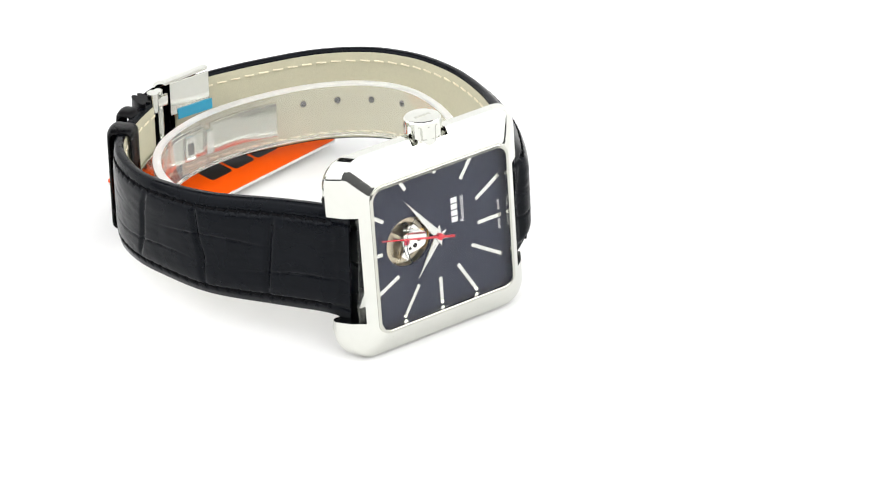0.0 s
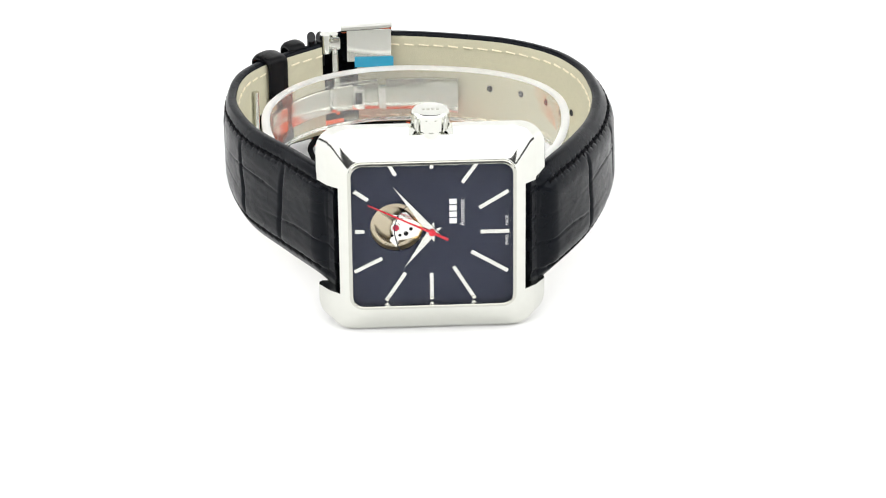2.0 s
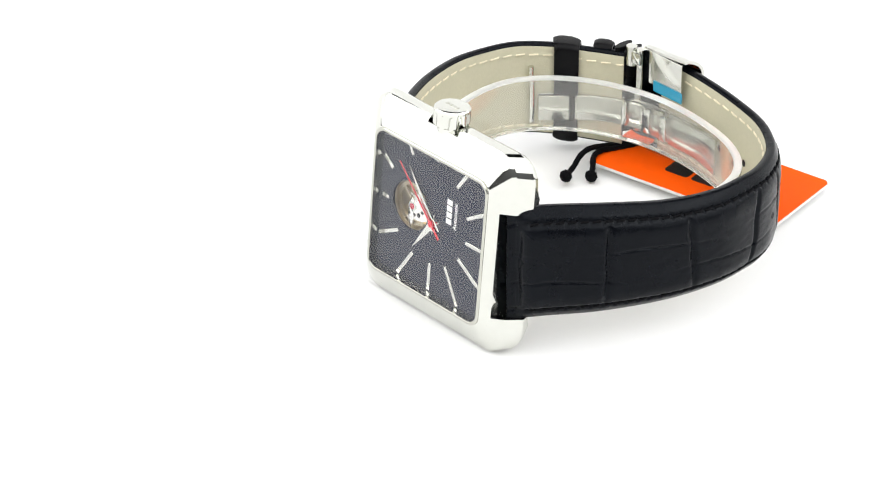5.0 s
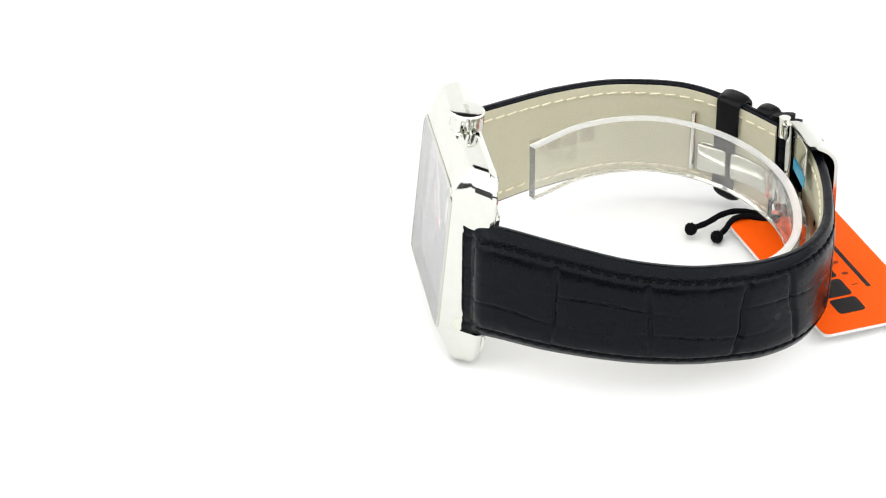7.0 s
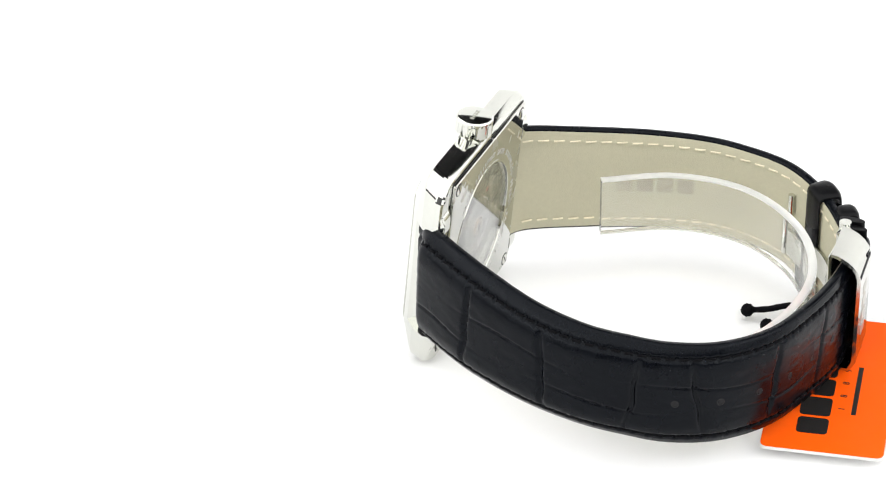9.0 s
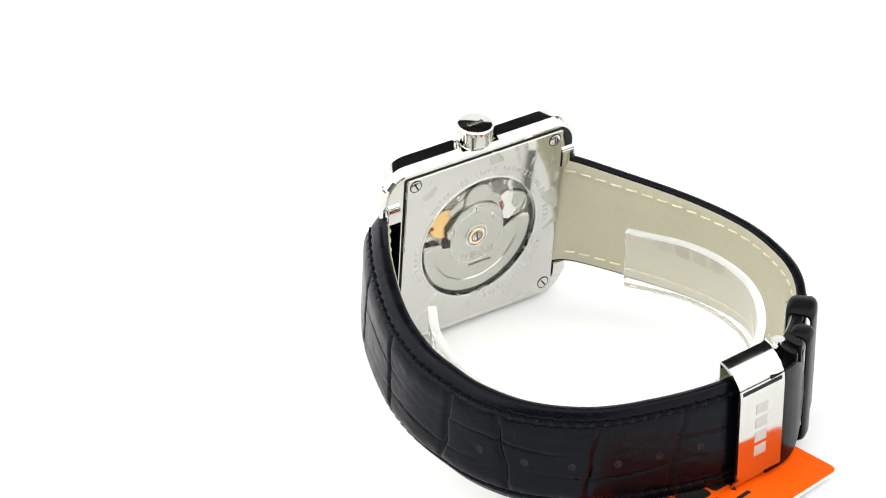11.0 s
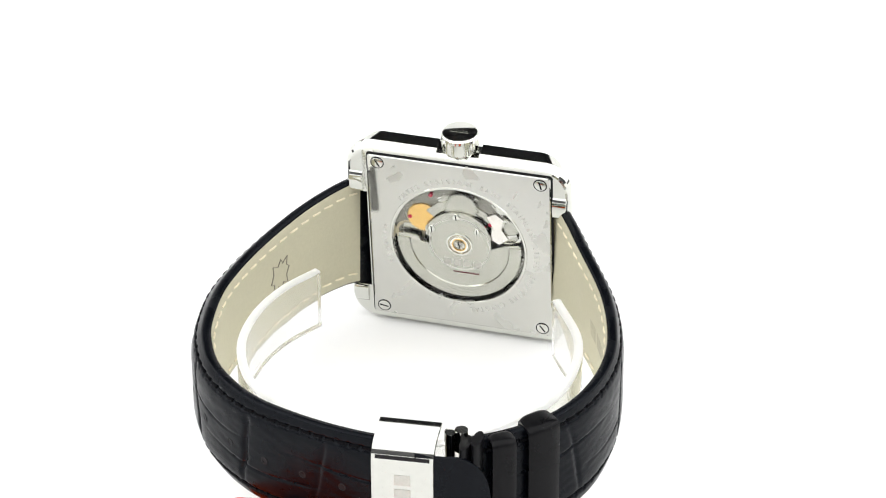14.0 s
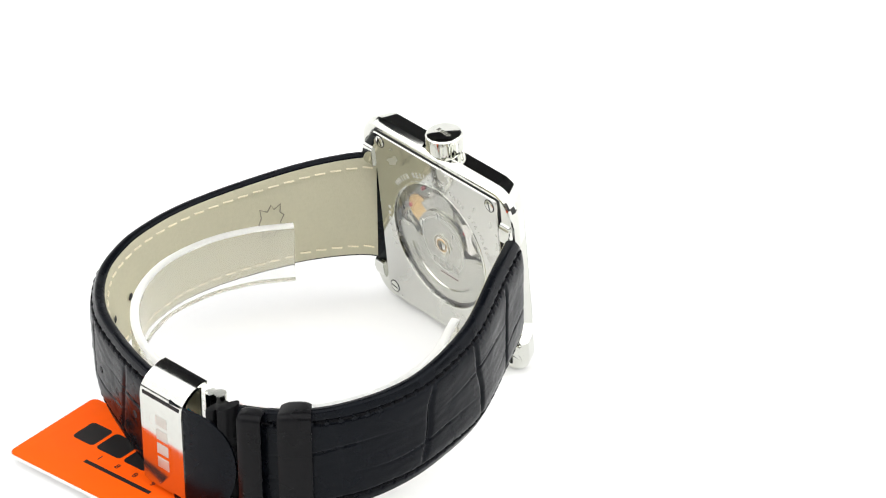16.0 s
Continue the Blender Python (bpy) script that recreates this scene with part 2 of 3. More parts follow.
def build_case():
    bm = loft(bmesh.new(), [ring(3.0, 29, 27.8, 4), ring(-5.8, 29, 27.8, 4), ring(-5.8, 30.2, 29.6, 5), ring(-5.5, 30.8, 30.2, 5.2),
                            ring(-0.8, 36.3, 38.6, 8.0), ring(-0.2, 37.0, 39.3, 8.6), ring(0.3, 37.6, 39.7, 9.0), ring(5.4, 41.0, 39.2, 9.4), ring(6.0, 41.2, 38.9, 9.4),
                            ring(7.6, 40.9, 38.0, 9.2), ring(8.3, 40.2, 37.4, 8.8), ring(8.5, 39.4, 36.8, 8.2)])
    case = cpart("case", bm, STEEL, None, "polished stainless steel square case")
    cuts = []
    for sx in (1, -1):
        cuts.append(place(part("cut", box(bmesh.new(), min(sx * 33.6, sx * 60), max(sx * 33.6, sx * 60), -12.0, 30, -23.8, 18.2), STEEL), CASE))
        cuts[-1].parent = watch
    cuts.append(place(part("cut", box(bmesh.new(), -7.8, 7.8, -1.5, 7.0, 37.4, 60), STEEL, watch), CASE))
    carve(case, cuts)
    # lugs reach back past the case on both sides of each strap end
    for sx in (1, -1):
        for z0, z1 in ((18.4, 27.0), (-31.4, -24.0)):
            prof = [(5.8, z1 + 1.2), (7.4, z1 + 0.6), (8.4, z1), (9.1, z1 - 1.0), (9.5, z1 - 2.2), (9.7, z1 - 3.8), (9.7, z0 + 1.6), (9.5, z0 + 0.8), (9.1, z0 + 0.25), (8.4, z0), (5.8, z0)]
            if z0 < 0:
                prof = [(y, z0 + z1 - z) for y, z in prof[::-1]]
            bm = loft(bmesh.new(), [[(sx * x, y, z) for y, z in prof] for x in (34.9, 39.6, 40.3)])
            bmesh.ops.bevel(bm, geom=[e for e in bm.edges if all(abs(v.co.x) > 40 and v.co.y > 8 for v in e.verts)], offset=0.6, segments=3, affect="EDGES")
            part("lug", bm, STEEL, case, "polished rounded lug", smooth=30)
    return case


case = build_case()


MARKS = [((27.9, -0.6), (17.3, -0.6)), ((27.3, -16.5), (14.0, -8.4)), ((15.3, -27.3), (7.6, -14.2)), ((-0.3, -27.3), (-0.4, -16.6)),
         ((-17.0, -27.3), (-9.8, -16.3)), ((-28.3, -15.4), (-18.0, -10.2)), ((-27.8, 0.6), (-24.3, 0.6)), ((-27.9, 16.6), (-23.0, 12.9)),
         ((-15.2, 26.6), (-12.9, 22.4)), ((0.0, 27.2), (0.0, 24.8)), ((16.4, 26.8), (10.9, 18.9)), ((27.6, 15.4), (17.0, 8.9))]
FRONT = pose(0, 0, 0, 90, 0, 0)       # text laid on the dial, read from the front
SIDE_ON = pose(0, 0, 0, 0, -90, 0)    # turned so that it reads from nine to three o'clock


def bar(p, q, w0, w1, b0, b1, bevel=0.0):
    """A flat bar on the dial from p to q, w0 wide at p and w1 at q."""
    p, q = Vector(p), Vector(q)
    d = (q - p).normalized()
    s = Vector((-d.y, d.x))
    out = [p + s * w0 / 2, p - s * w0 / 2, q - s * w1 / 2, q + s * w1 / 2]
    bm = loft(bmesh.new(), [[(v.x, b, v.y) for v in out] for b in (b1, b0)])
    if bevel:
        bmesh.ops.bevel(bm, geom=bm.edges[:], offset=bevel, segments=1, affect="EDGES")
    return bm


def hand_mesh(length, width, tail, b):
    """A dauphine hand along +x with a raised ridge and a forked tail."""
    bm = bmesh.new()
    out = [(length, 0), (1.5, width / 2), (-tail, width * 0.62), (-tail * 0.45, 0), (-tail, -width * 0.62), (1.5, -width / 2)]
    low = [bm.verts.new((x, b, z)) for x, z in out]
    up = [bm.verts.new((x * 0.985, b - 0.25, z * 0.9)) for x, z in out]
    a, c = bm.verts.new((length * 0.95, b - 0.262, 0)), bm.verts.new((0.4, b - 0.265, 0))
    bm.faces.new(low)
    for i in range(6):
        j = (i + 1) % 6
        bm.faces.new((low[i], low[j], up[j], up[i]))
    for f in ((up[0], up[1], c, a), (up[1], up[2], c), (up[2], up[3], c), (up[3], up[4], c), (up[4], up[5], c), (up[5], up[0], a, c)):
        bm.faces.new(f)
    return bm


def gear(r, teeth, b0, b1, depth, hole=0.0):
    out = []
    for i in range(teeth * 4):
        a = 2 * math.pi * i / (teeth * 4)
        rr = r if i % 4 < 2 else r - depth
        out.append((rr * math.cos(a), rr * math.sin(a)))
    return slab(out, b0, b1)


def moved(bm, x, z):
    bmesh.ops.translate(bm, vec=(x, 0, z), verts=bm.verts)
    return bm


def screw(x, z, r, b, parent, angle=20.0, material=STEEL, out=1):
    """A slotted screw head; out: 1 faces the back, -1 the front."""
    head = loft(bmesh.new(), [at_depth(circle(r, 20), b - out * 0.6), at_depth(circle(r, 20), b + out * 0.15), at_depth(circle(r * 0.86, 20), b + out * 0.3)])
    ob = part("screw", moved(head, x, z), material, parent, smooth=30)
    c, s = math.cos(radians(angle)), math.sin(radians(angle))
    # the slot is a flat black bar, its shade put into the colour
    part("slot", bar((x - c * r * 0.8, z - s * r * 0.8), (x + c * r * 0.8, z + s * r * 0.8), r * 0.26, r * 0.26, b + out * 0.27, b + out * 0.34), HOLLOW_SHADE, ob)
    return ob


AX, AZ, AR = -12.8, 1.8, 9.5         # opening over the balance


def build_face():
    dial = cpart("dial", slab(rounded(29, 27.8, 4), -2.3, -1.4), DIAL, None, "navy blue dial")
    hole = place(part("cut", slab(circle(AR, 64, AX, AZ), -6, 2), DIAL, watch), CASE)
    carve(dial, [hole])
    for p, q in MARKS:
        part("hour_marker", bar(p, q, 1.55, 1.5, -2.7, -2.28, 0.1), STEEL, dial, "applied polished hour marker")
    part("opening_rim", loft(bmesh.new(), [at_depth(circle(AR, 64, AX, AZ), -2.25), at_depth(circle(AR + 0.1, 64, AX, AZ), -2.45), at_depth(circle(AR + 0.55, 64, AX, AZ), -2.45),
                                           at_depth(circle(AR + 0.6, 64, AX, AZ), -2.25)], close=True), DIAL, dial, "bevelled rim of the balance opening", smooth=30)
    groove = loft(bmesh.new(), [at_depth(circle(13.4, 72), -2.33), at_depth(circle(13.55, 72), -2.36), at_depth(circle(13.7, 72), -2.33)], False, False)
    part("dial_ring", groove, DIAL, dial, "fine pressed ring on the dial", smooth=60)
    # brand block as plain bars, then the printed words
    for k in range(4):
        part("brand_bar", bar((7.6, 2.9 + k * 2.55), (7.6, 5.0 + k * 2.55), 2.7, 2.7, -2.42, -2.3), PRINT, dial, "white printed block")
    writing("print", "Automatic", 2.5, PRINT, dial, pose(10.9, -2.36, 7.2) @ SIDE_ON @ FRONT, "white printed word")
    writing("print", "SWISS", 1.5, PRINT, dial, pose(27.0, -2.36, -4.2) @ SIDE_ON @ FRONT, "white printed word")
    writing("print", "MADE", 1.5, PRINT, dial, pose(27.0, -2.36, 3.6) @ SIDE_ON @ FRONT, "white printed word")
    # the balance seen through the opening
    well = cpart("balance_well", loft(bmesh.new(), [at_depth(circle(AR + 0.3, 48, AX, AZ), -1.3), at_depth(circle(AR + 0.3, 48, AX, AZ), 2.6),
                                                     at_depth(circle(0.3, 48, AX, AZ), 2.6)], False, True), KHAKI, None, "dark well round the balance wheel")
    wheel = loft(bmesh.new(), [at_depth(circle(8.6, 48), 0.6), at_depth(circle(8.6, 48), -0.2), at_depth(circle(7.2, 48), -0.2), at_depth(circle(7.2, 48), 0.6)], close=True)
    for a in (20, 140, 260):
        c, s = math.cos(radians(a)), math.sin(radians(a))
        me = bpy.data.meshes.new("tmp")
        sp = bar((0, 0), (7.4 * c, 7.4 * s), 1.3, 0.9, 0.0, 0.5)
        sp.to_mesh(me)
        wheel.from_mesh(me)
    part("balance_wheel", moved(wheel, AX - 0.6, AZ), KHAKI, well, "balance wheel with three spokes", smooth=30)
    bridge_out = [(4.9, 3.6), (2.0, 7.0), (-0.6, 6.6), (-0.4, 4.4), (-2.6, 3.6), (-3.6, 1.2), (-3.0, -1.8), (-4.4, -4.6), (-1.8, -7.4), (-0.9, -4.6), (2.6, -4.2), (6.4, -3.0), (7.6, -0.4), (7.0, 2.2)]
    part("balance_bridge", moved(slab([(x * 0.95, z * 0.95) for x, z in bridge_out], -1.15, -0.5), AX + 1.6, AZ - 1.2), NICKEL, well, "white nickel balance bridge", smooth=30)
    part("gilt_gear", moved(gear(4.2, 26, -0.6, -0.3, 0.5), AX + 7.2, AZ - 1.4), BRASS, well, "gilt toothed wheel", smooth=30)
    part("jewel_ring", moved(loft(bmesh.new(), [at_depth(circle(1.9, 24), -1.4), at_depth(circle(1.9, 24), -1.1), at_depth(circle(1.2, 24), -1.1), at_depth(circle(1.2, 24), -1.4)], close=True), AX - 0.2, AZ - 0.6), STEEL, well, smooth=30)
    part("jewel", moved(slab(circle(1.2, 20), -1.35, -1.0), AX - 0.2, AZ - 0.6), RUBY, well, "ruby jewel")
    for x, z, r in ((3.4, -3.0, 0.9), (1.2, -3.6, 0.6), (5.2, -1.2, 0.7), (-1.6, -3.8, 0.5)):
        # black discs paint the shade inside the holes
        part("bridge_hole", moved(slab(circle(r, 16), -1.2, -1.1), AX + x, AZ + z), HOLLOW_SHADE, well)
    screw(AX + 2.2, AZ + 3.4, 0.9, -1.15, well, 40, STEEL, -1)
    part("hairspring_stud", bar((AX - 1.2, AZ + 4.6), (AX + 5.4, AZ + 2.6), 0.5, 0.9, -1.5, -1.15), STEEL, well)
    # hands
    for nm, tip, ln, b in (("hour_hand", (-10.4, -14.3), 17.4, -2.75), ("minute_hand", (-14.4, 19.0), 23.6, -3.15)):
        a = math.degrees(math.atan2(tip[1], tip[0]))
        ob = part(nm, hand_mesh(ln, 3.3, 3.6, 0), STEEL, watch, "polished dauphine hand", smooth=10)
        place(ob, CASE @ pose(0, b, 0, 0, -a, 0))
    rim = loft(bmesh.new(), [ring(-5.0, 29.0, 27.8, 4.2), ring(-6.3, 29.0, 27.8, 4.2), ring(-6.5, 29.3, 28.1, 4.4), ring(-6.35, 29.9, 28.8, 5.0), ring(-6.1, 30.2, 29.1, 5.2), ring(-4.8, 30.3, 29.2, 5.3)], close=True)
    cpart("bezel_rim", rim, BRUSHED, None, "thin grey rim round the crystal", smooth=12)
    glass = cpart("crystal", slab(rounded(28.95, 27.75, 4.1), -6.3, -4.6), GLASS, None, "flat sapphire crystal", smooth=20)
    glass.visible_shadow = False


build_face()


def second_hand():
    bm = bar((-6.4, 0), (25.8, 0), 0.95, 0.42, -3.95, -3.75)
    me = bpy.data.meshes.new("tmp")
    slab(circle(1.25, 20), -4.15, -3.6).to_mesh(me)
    bm.from_mesh(me)
    return part("second_hand", bm, RED, watch, "thin red seconds hand", smooth=30)


SECONDS = second_hand()


def second_pose(t):
    m = CASE @ pose(0, 0, 0, 0, -(165.4 - 6.0 * t), 0)
    return Matrix.Translation(m.translation * S) @ m.to_3x3().to_4x4()


def crown():
    bm = bmesh.new()
    yc = 2.6

    def cog(r, z, amp):
        return [((r + amp * math.cos(2 * math.pi * i * 12 / 120)) * math.cos(2 * math.pi * i / 120), yc + (r + amp * math.cos(2 * math.pi * i * 12 / 120)) * math.sin(2 * math.pi * i / 120), z) for i in range(120)]
    loft(bm, [cog(5, 36, 0), cog(5, 38.4, 0), cog(6.2, 38.7, 0.0), cog(6.55, 39.4, 0.3), cog(6.55, 43.4, 0.3), cog(6.75, 44.0, 0), cog(6.7, 45.0, 0), cog(6.2, 45.6, 0), cog(5.6, 45.75, 0)])
    ob = cpart("crown", bm, STEEL, None, "fluted polished steel crown", smooth=35)
    for k in range(4):
        part("crown_engraving", box(bmesh.new(), -3.1 + k * 1.7, -1.9 + k * 1.7, yc - 0.7, yc + 0.7, 45.7, 45.82), BRUSHED, ob, "engraved block on the crown")


crown()


# ---- case back ----
def arc_writing(name, text, r, a0, size, material, parent, b):
    """Letters along a circle on the case back, read from behind; a0: where the first letter stands, degrees from the crown."""
    bm = bmesh.new()
    step = math.degrees(size * 0.71 / r)
    for i, ch in enumerate(text):
        if ch == " ":
            continue
        tmp = writing("letter", ch, size, material, None, pose(0, 0, 0))
        a = a0 + i * step
        m = pose(-r * math.sin(radians(a)), b, r * math.cos(radians(a))) @ pose(0, 0, 0, 0, -a, 0) @ pose(0, 0, 0, 90, 0, 180)
        me = tmp.data
        me.transform(Matrix.Diagonal((1 / S, 1 / S, 1 / S, 1)))
        me.transform(m)
        bm.from_mesh(me)
        bpy.data.objects.remove(tmp)
    return part(name, bm, material, parent, "engraved words")


def build_back():
    plate = cpart("back_plate", loft(bmesh.new(), [ring(8.6, 33.5, 35.0, 0.9), ring(11.5, 33.5, 35.0, 0.9), ring(11.8, 33.1, 34.6, 0.8)]), BACKPLATE, None, "square steel case back with film traces", smooth=20)
    cut = place(part("cut", slab(circle(24.6, 96, 0.9, 0), 5, 20), STEEL, watch), CASE)
    carve(plate, [cut])
    place(plate, CASE @ pose(-0.9, -2.2, 0.4))
    inner = place(part("cut", slab(circle(24.4, 96), 4.0, 20), STEEL, watch), CASE)
    carve(case, [inner])
    # solid black frame stands in for the shaded gap round the plate
    part("plate_gap", loft(bmesh.new(), [ring(10.1, 34.1, 35.6, 1.2), ring(10.75, 34.1, 35.6, 1.2), ring(10.75, 25.5, 25.5, 1.0), ring(10.1, 25.5, 25.5, 1.0)], close=True), HOLLOW_SHADE, plate, "black frame painting the shade of the gap under the case back")
    for x, z, a in ((29.8, 32.0, 60), (-29.8, 31.8, 75), (29.8, -31.8, 10), (-29.8, -31.8, 55)):
        screw(x, z, 2.1, 11.8, plate, a)
        part("screw_seat", moved(loft(bmesh.new(), [at_depth(circle(2.5, 24), 11.75), at_depth(circle(2.5, 24), 11.86), at_depth(circle(2.15, 24), 11.86), at_depth(circle(2.15, 24), 11.75)], close=True), x, z), HOLLOW_SHADE, plate)
    part("window_ring", loft(bmesh.new(), [at_depth(circle(24.4, 96), 8.4), at_depth(circle(24.7, 96), 11.6), at_depth(circle(24.8, 96), 11.95), at_depth(circle(25.4, 96), 11.95), at_depth(circle(25.6, 96), 11.6),
                                           at_depth(circle(25.2, 96), 8.4)], close=True), STEEL, plate, "polished ring round the display window", smooth=30)
    ring_ob = plate.children[-1]
    place(ring_ob, pose(0.9, 0, 0))
    for text, a0 in (("WATER RESISTANT 5ATM", -50), ("STAINLESS STEEL", 40), ("SAPPHIRE CRYSTAL", 110)):
        arc_writing("engraving", text, 28.0, a0, 2.9, ENGRAVED, plate, 11.84)
    for k in range(7):
        a = radians(-112 + k * 5.2)
        part("engraved_bar", moved(slab(circle(0.75, 8), 11.8, 11.88), -28.2 * math.sin(a), 28.2 * math.cos(a)), ENGRAVED, plate)
    base = cpart("movement", slab(circle(24.3, 96), 4.2, 5.2), DARK_STEEL, None, "automatic movement behind the display window", smooth=20)
    part("gilt_gear", moved(gear(6.0, 48, 5.9, 6.3, 0.45), 13.6, 8.6), BRASS, base, "gilt winding wheel", smooth=30)
    part("steel_gear", moved(gear(6.2, 34, 6.5, 7.0, 0.8), -0.8, 15.4), BRUSHED, base, "toothed steel wheel", smooth=30)
    part("steel_gear", moved(gear(4.2, 26, 5.5, 5.9, 0.5), -9.6, 16.2), DARK_STEEL, base, "toothed steel wheel", smooth=30)
    part("bridge", slab([(19.5, 12.5), (16, 17), (9, 21.3), (2, 22.6), (1.0, 19.0), (7, 16.5), (10, 13.2), (14, 15), (19, 9)], 5.2, 5.8), DARK_STEEL, base, "movement bridge")
    part("bridge", slab([(-10, 6), (-9, 13.5), (-13, 15), (-18, 12), (-21.5, 4), (-19, 1), (-13, 2)], 5.2, 5.9), BRUSHED, base, "movement bridge")
    part("bridge", slab([(22, -1), (21, 6), (16.5, 3.4), (15.5, 0.4), (18, -2)], 5.2, 5.7), BRUSHED, base, "movement bridge")
    part("steel_gear", moved(gear(3.4, 22, 5.7, 6.1, 0.45), 4.6, 16.4), BRUSHED, base, "toothed steel wheel", smooth=30)
    part("steel_gear", moved(gear(2.6, 18, 6.0, 6.5, 0.4), -15.6, 17.0), STEEL, base, "toothed steel wheel", smooth=30)
    part("steel_gear", moved(gear(3.0, 20, 6.0, 6.5, 0.4), -19.0, 9.0), BRUSHED, base, "toothed steel wheel", smooth=30)
    for x, z in ((-4.4, 14.6), (10.6, 18.8), (18.6, 8.2), (-11.2, 9.4)):
        part("jewel", moved(slab(circle(0.75, 14), 5.8, 6.55), x, z), RUBY, base, "ruby jewel")
    part("bridge", slab([(12.5, 12.0), (8.0, 16.0), (2.0, 17.4), (-4.0, 17.0), (-9.5, 14.5), (-12.5, 10.5), (-9.0, 8.0), (0, 12.2), (9.0, 9.0)], 5.2, 6.4), BRUSHED, base, "movement bridge", smooth=20)
    part("bridge", slab([(23, 0), (21.6, 7.6), (18.0, 13.6), (14.2, 11.2), (16.5, 6.0), (13.6, 2.2), (15.4, -1.5)], 5.2, 5.6), DARK_STEEL, base, "movement bridge", smooth=20)
    part("balance_cock", slab([(-11.0, 3.5), (-12.4, 8.5), (-10.2, 13.0), (-13.4, 14.6), (-16.2, 12.4), (-15.4, 8.2), (-17.8, 4.4), (-14.6, 1.6)], 6.2, 6.9), NICKEL, base, "white nickel balance cock", smooth=20)
    part("balance_wheel", moved(loft(bmesh.new(), [at_depth(circle(5.6, 40), 5.9), at_depth(circle(5.6, 40), 6.3), at_depth(circle(4.7, 40), 6.3), at_depth(circle(4.7, 40), 5.9)], close=True), -17.2, 6.6), STEEL, base, smooth=30)
    part("click_spring", bar((-12.5, 3.0), (-21.0, 6.4), 1.5, 0.5, 6.0, 6.5), STEEL, base)
    part("click_spring", bar((17.0, -1.5), (22.0, 2.2), 0.9, 0.4, 5.8, 6.2), STEEL, base)
    part("regulator", slab([(-12.2, 11.8), (-16.8, 10.2), (-13.6, 6.0)], 5.9, 6.2), STEEL, base)
    part("balance_wheel", moved(loft(bmesh.new(), [at_depth(circle(5.4, 40), 5.3), at_depth(circle(5.4, 40), 5.7), at_depth(circle(4.4, 40), 5.7), at_depth(circle(4.4, 40), 5.3)], close=True), 19.0, 0.5), KHAKI, base, smooth=30)
    for x, z, r in ((7.5, 17.5, 1.0), (-6.0, 19.2, 0.9), (-12.6, 18.0, 1.0), (16.8, 4.0, 0.9), (-15.2, 14.0, 0.8)):
        screw(x, z, r, 5.9, base, 30 + 40 * x)
    # the winding rotor: a heavy half disc below, a hub plate above
    rim = [(22.8 * math.cos(radians(a)), 22.8 * math.sin(radians(a))) for a in range(-186, 5, 5)]
    top = [(15.5, 1.2), (14.4, -1.0), (11.2, -1.4), (10.4, 1.0), (12.4, 2.6), (12.6, 5.8)] + [(13.2 * math.cos(radians(a)), 13.6 * math.sin(radians(a))) for a in range(34, 146, 7)] + [(-11.6, 4.4), (-11.8, -0.4), (-14.5, 0.8), (-18, 2.0)]
    rotor = part("rotor", slab(rim + top, 7.2, 7.9), BRUSHED, base, "polished half-disc winding rotor", smooth=20)
    part("rotor_weight", loft(bmesh.new(), [[(r * math.cos(radians(a)), b, r * math.sin(radians(a))) for r, b in ((22.9, 7.2), (22.9, 8.3), (18.6, 8.3), (18.2, 7.85))] for a in range(-184, 3, 4)]), BRUSHED, rotor, "raised rim of the rotor", smooth=30)
    for r0, r1, mat, b in ((11.0, 11.3, ENGRAVED, 7.95), (2.4, 2.7, BRASS, 8.5), (2.7, 3.3, NICKEL, 8.4), (3.9, 4.2, KHAKI, 8.2), (4.2, 4.8, STEEL, 8.15)):
        part("hub_ring", loft(bmesh.new(), [at_depth(circle(r0, 40), 7.8), at_depth(circle(r0, 40), b), at_depth(circle(r1, 40), b), at_depth(circle(r1, 40), 7.8)], close=True), mat, rotor, smooth=30)
    screw(0, 0, 1.9, 8.3, rotor, 80)
    for x, z, r in ((1.0, 11.8, 1.5), (-6.6, 6.6, 1.2), (10.2, 5.4, 1.5)):
        screw(x, z, r, 7.95, rotor, 85)
    for k in range(4):
        part("engraved_bar", bar((6.0 - k * 3.7, -8.2), (3.4 - k * 3.7, -8.2), 2.8, 2.8, 7.9, 7.95), FAINT, rotor, "faint engraved block")
    part("rotor_line", bar((2.6, -12.4), (-7.0, -12.4), 0.55, 0.55, 7.9, 7.98), MAROON, rotor, "dark red line")
    glass = cpart("back_window", slab(circle(24.35, 64), 8.6, 9.2), GLASS, None, "round sapphire display window", smooth=20)
    glass.visible_shadow = False


build_back()


# ---- strap ----
def curve_through(pts, n):
    """Points at even spacing along a Catmull-Rom curve."""
    p = [Vector(a) for a in pts]
    p = [2 * p[0] - p[1]] + p + [2 * p[-1] - p[-2]]
    fine = []
    for i in range(1, len(p) - 2):
        for j in range(24):
            t = j / 24
            fine.append(0.5 * ((2 * p[i]) + (p[i + 1] - p[i - 1]) * t + (2 * p[i - 1] - 5 * p[i] + 4 * p[i + 1] - p[i + 2]) * t * t
                               + (3 * p[i] - p[i - 1] - 3 * p[i + 1] + p[i + 2]) * t ** 3))
    fine.append(p[-2])
    d = [0.0]
    for a, b in zip(fine, fine[1:]):
        d.append(d[-1] + (b - a).length)
    out, k = [], 0
    for i in range(n):
        s = d[-1] * i / (n - 1)
        while k < len(d) - 2 and d[k + 1] < s:
            k += 1
        out.append(fine[k].lerp(fine[k + 1], (s - d[k]) / max(1e-9, d[k + 1] - d[k])))
    return out, d[-1]


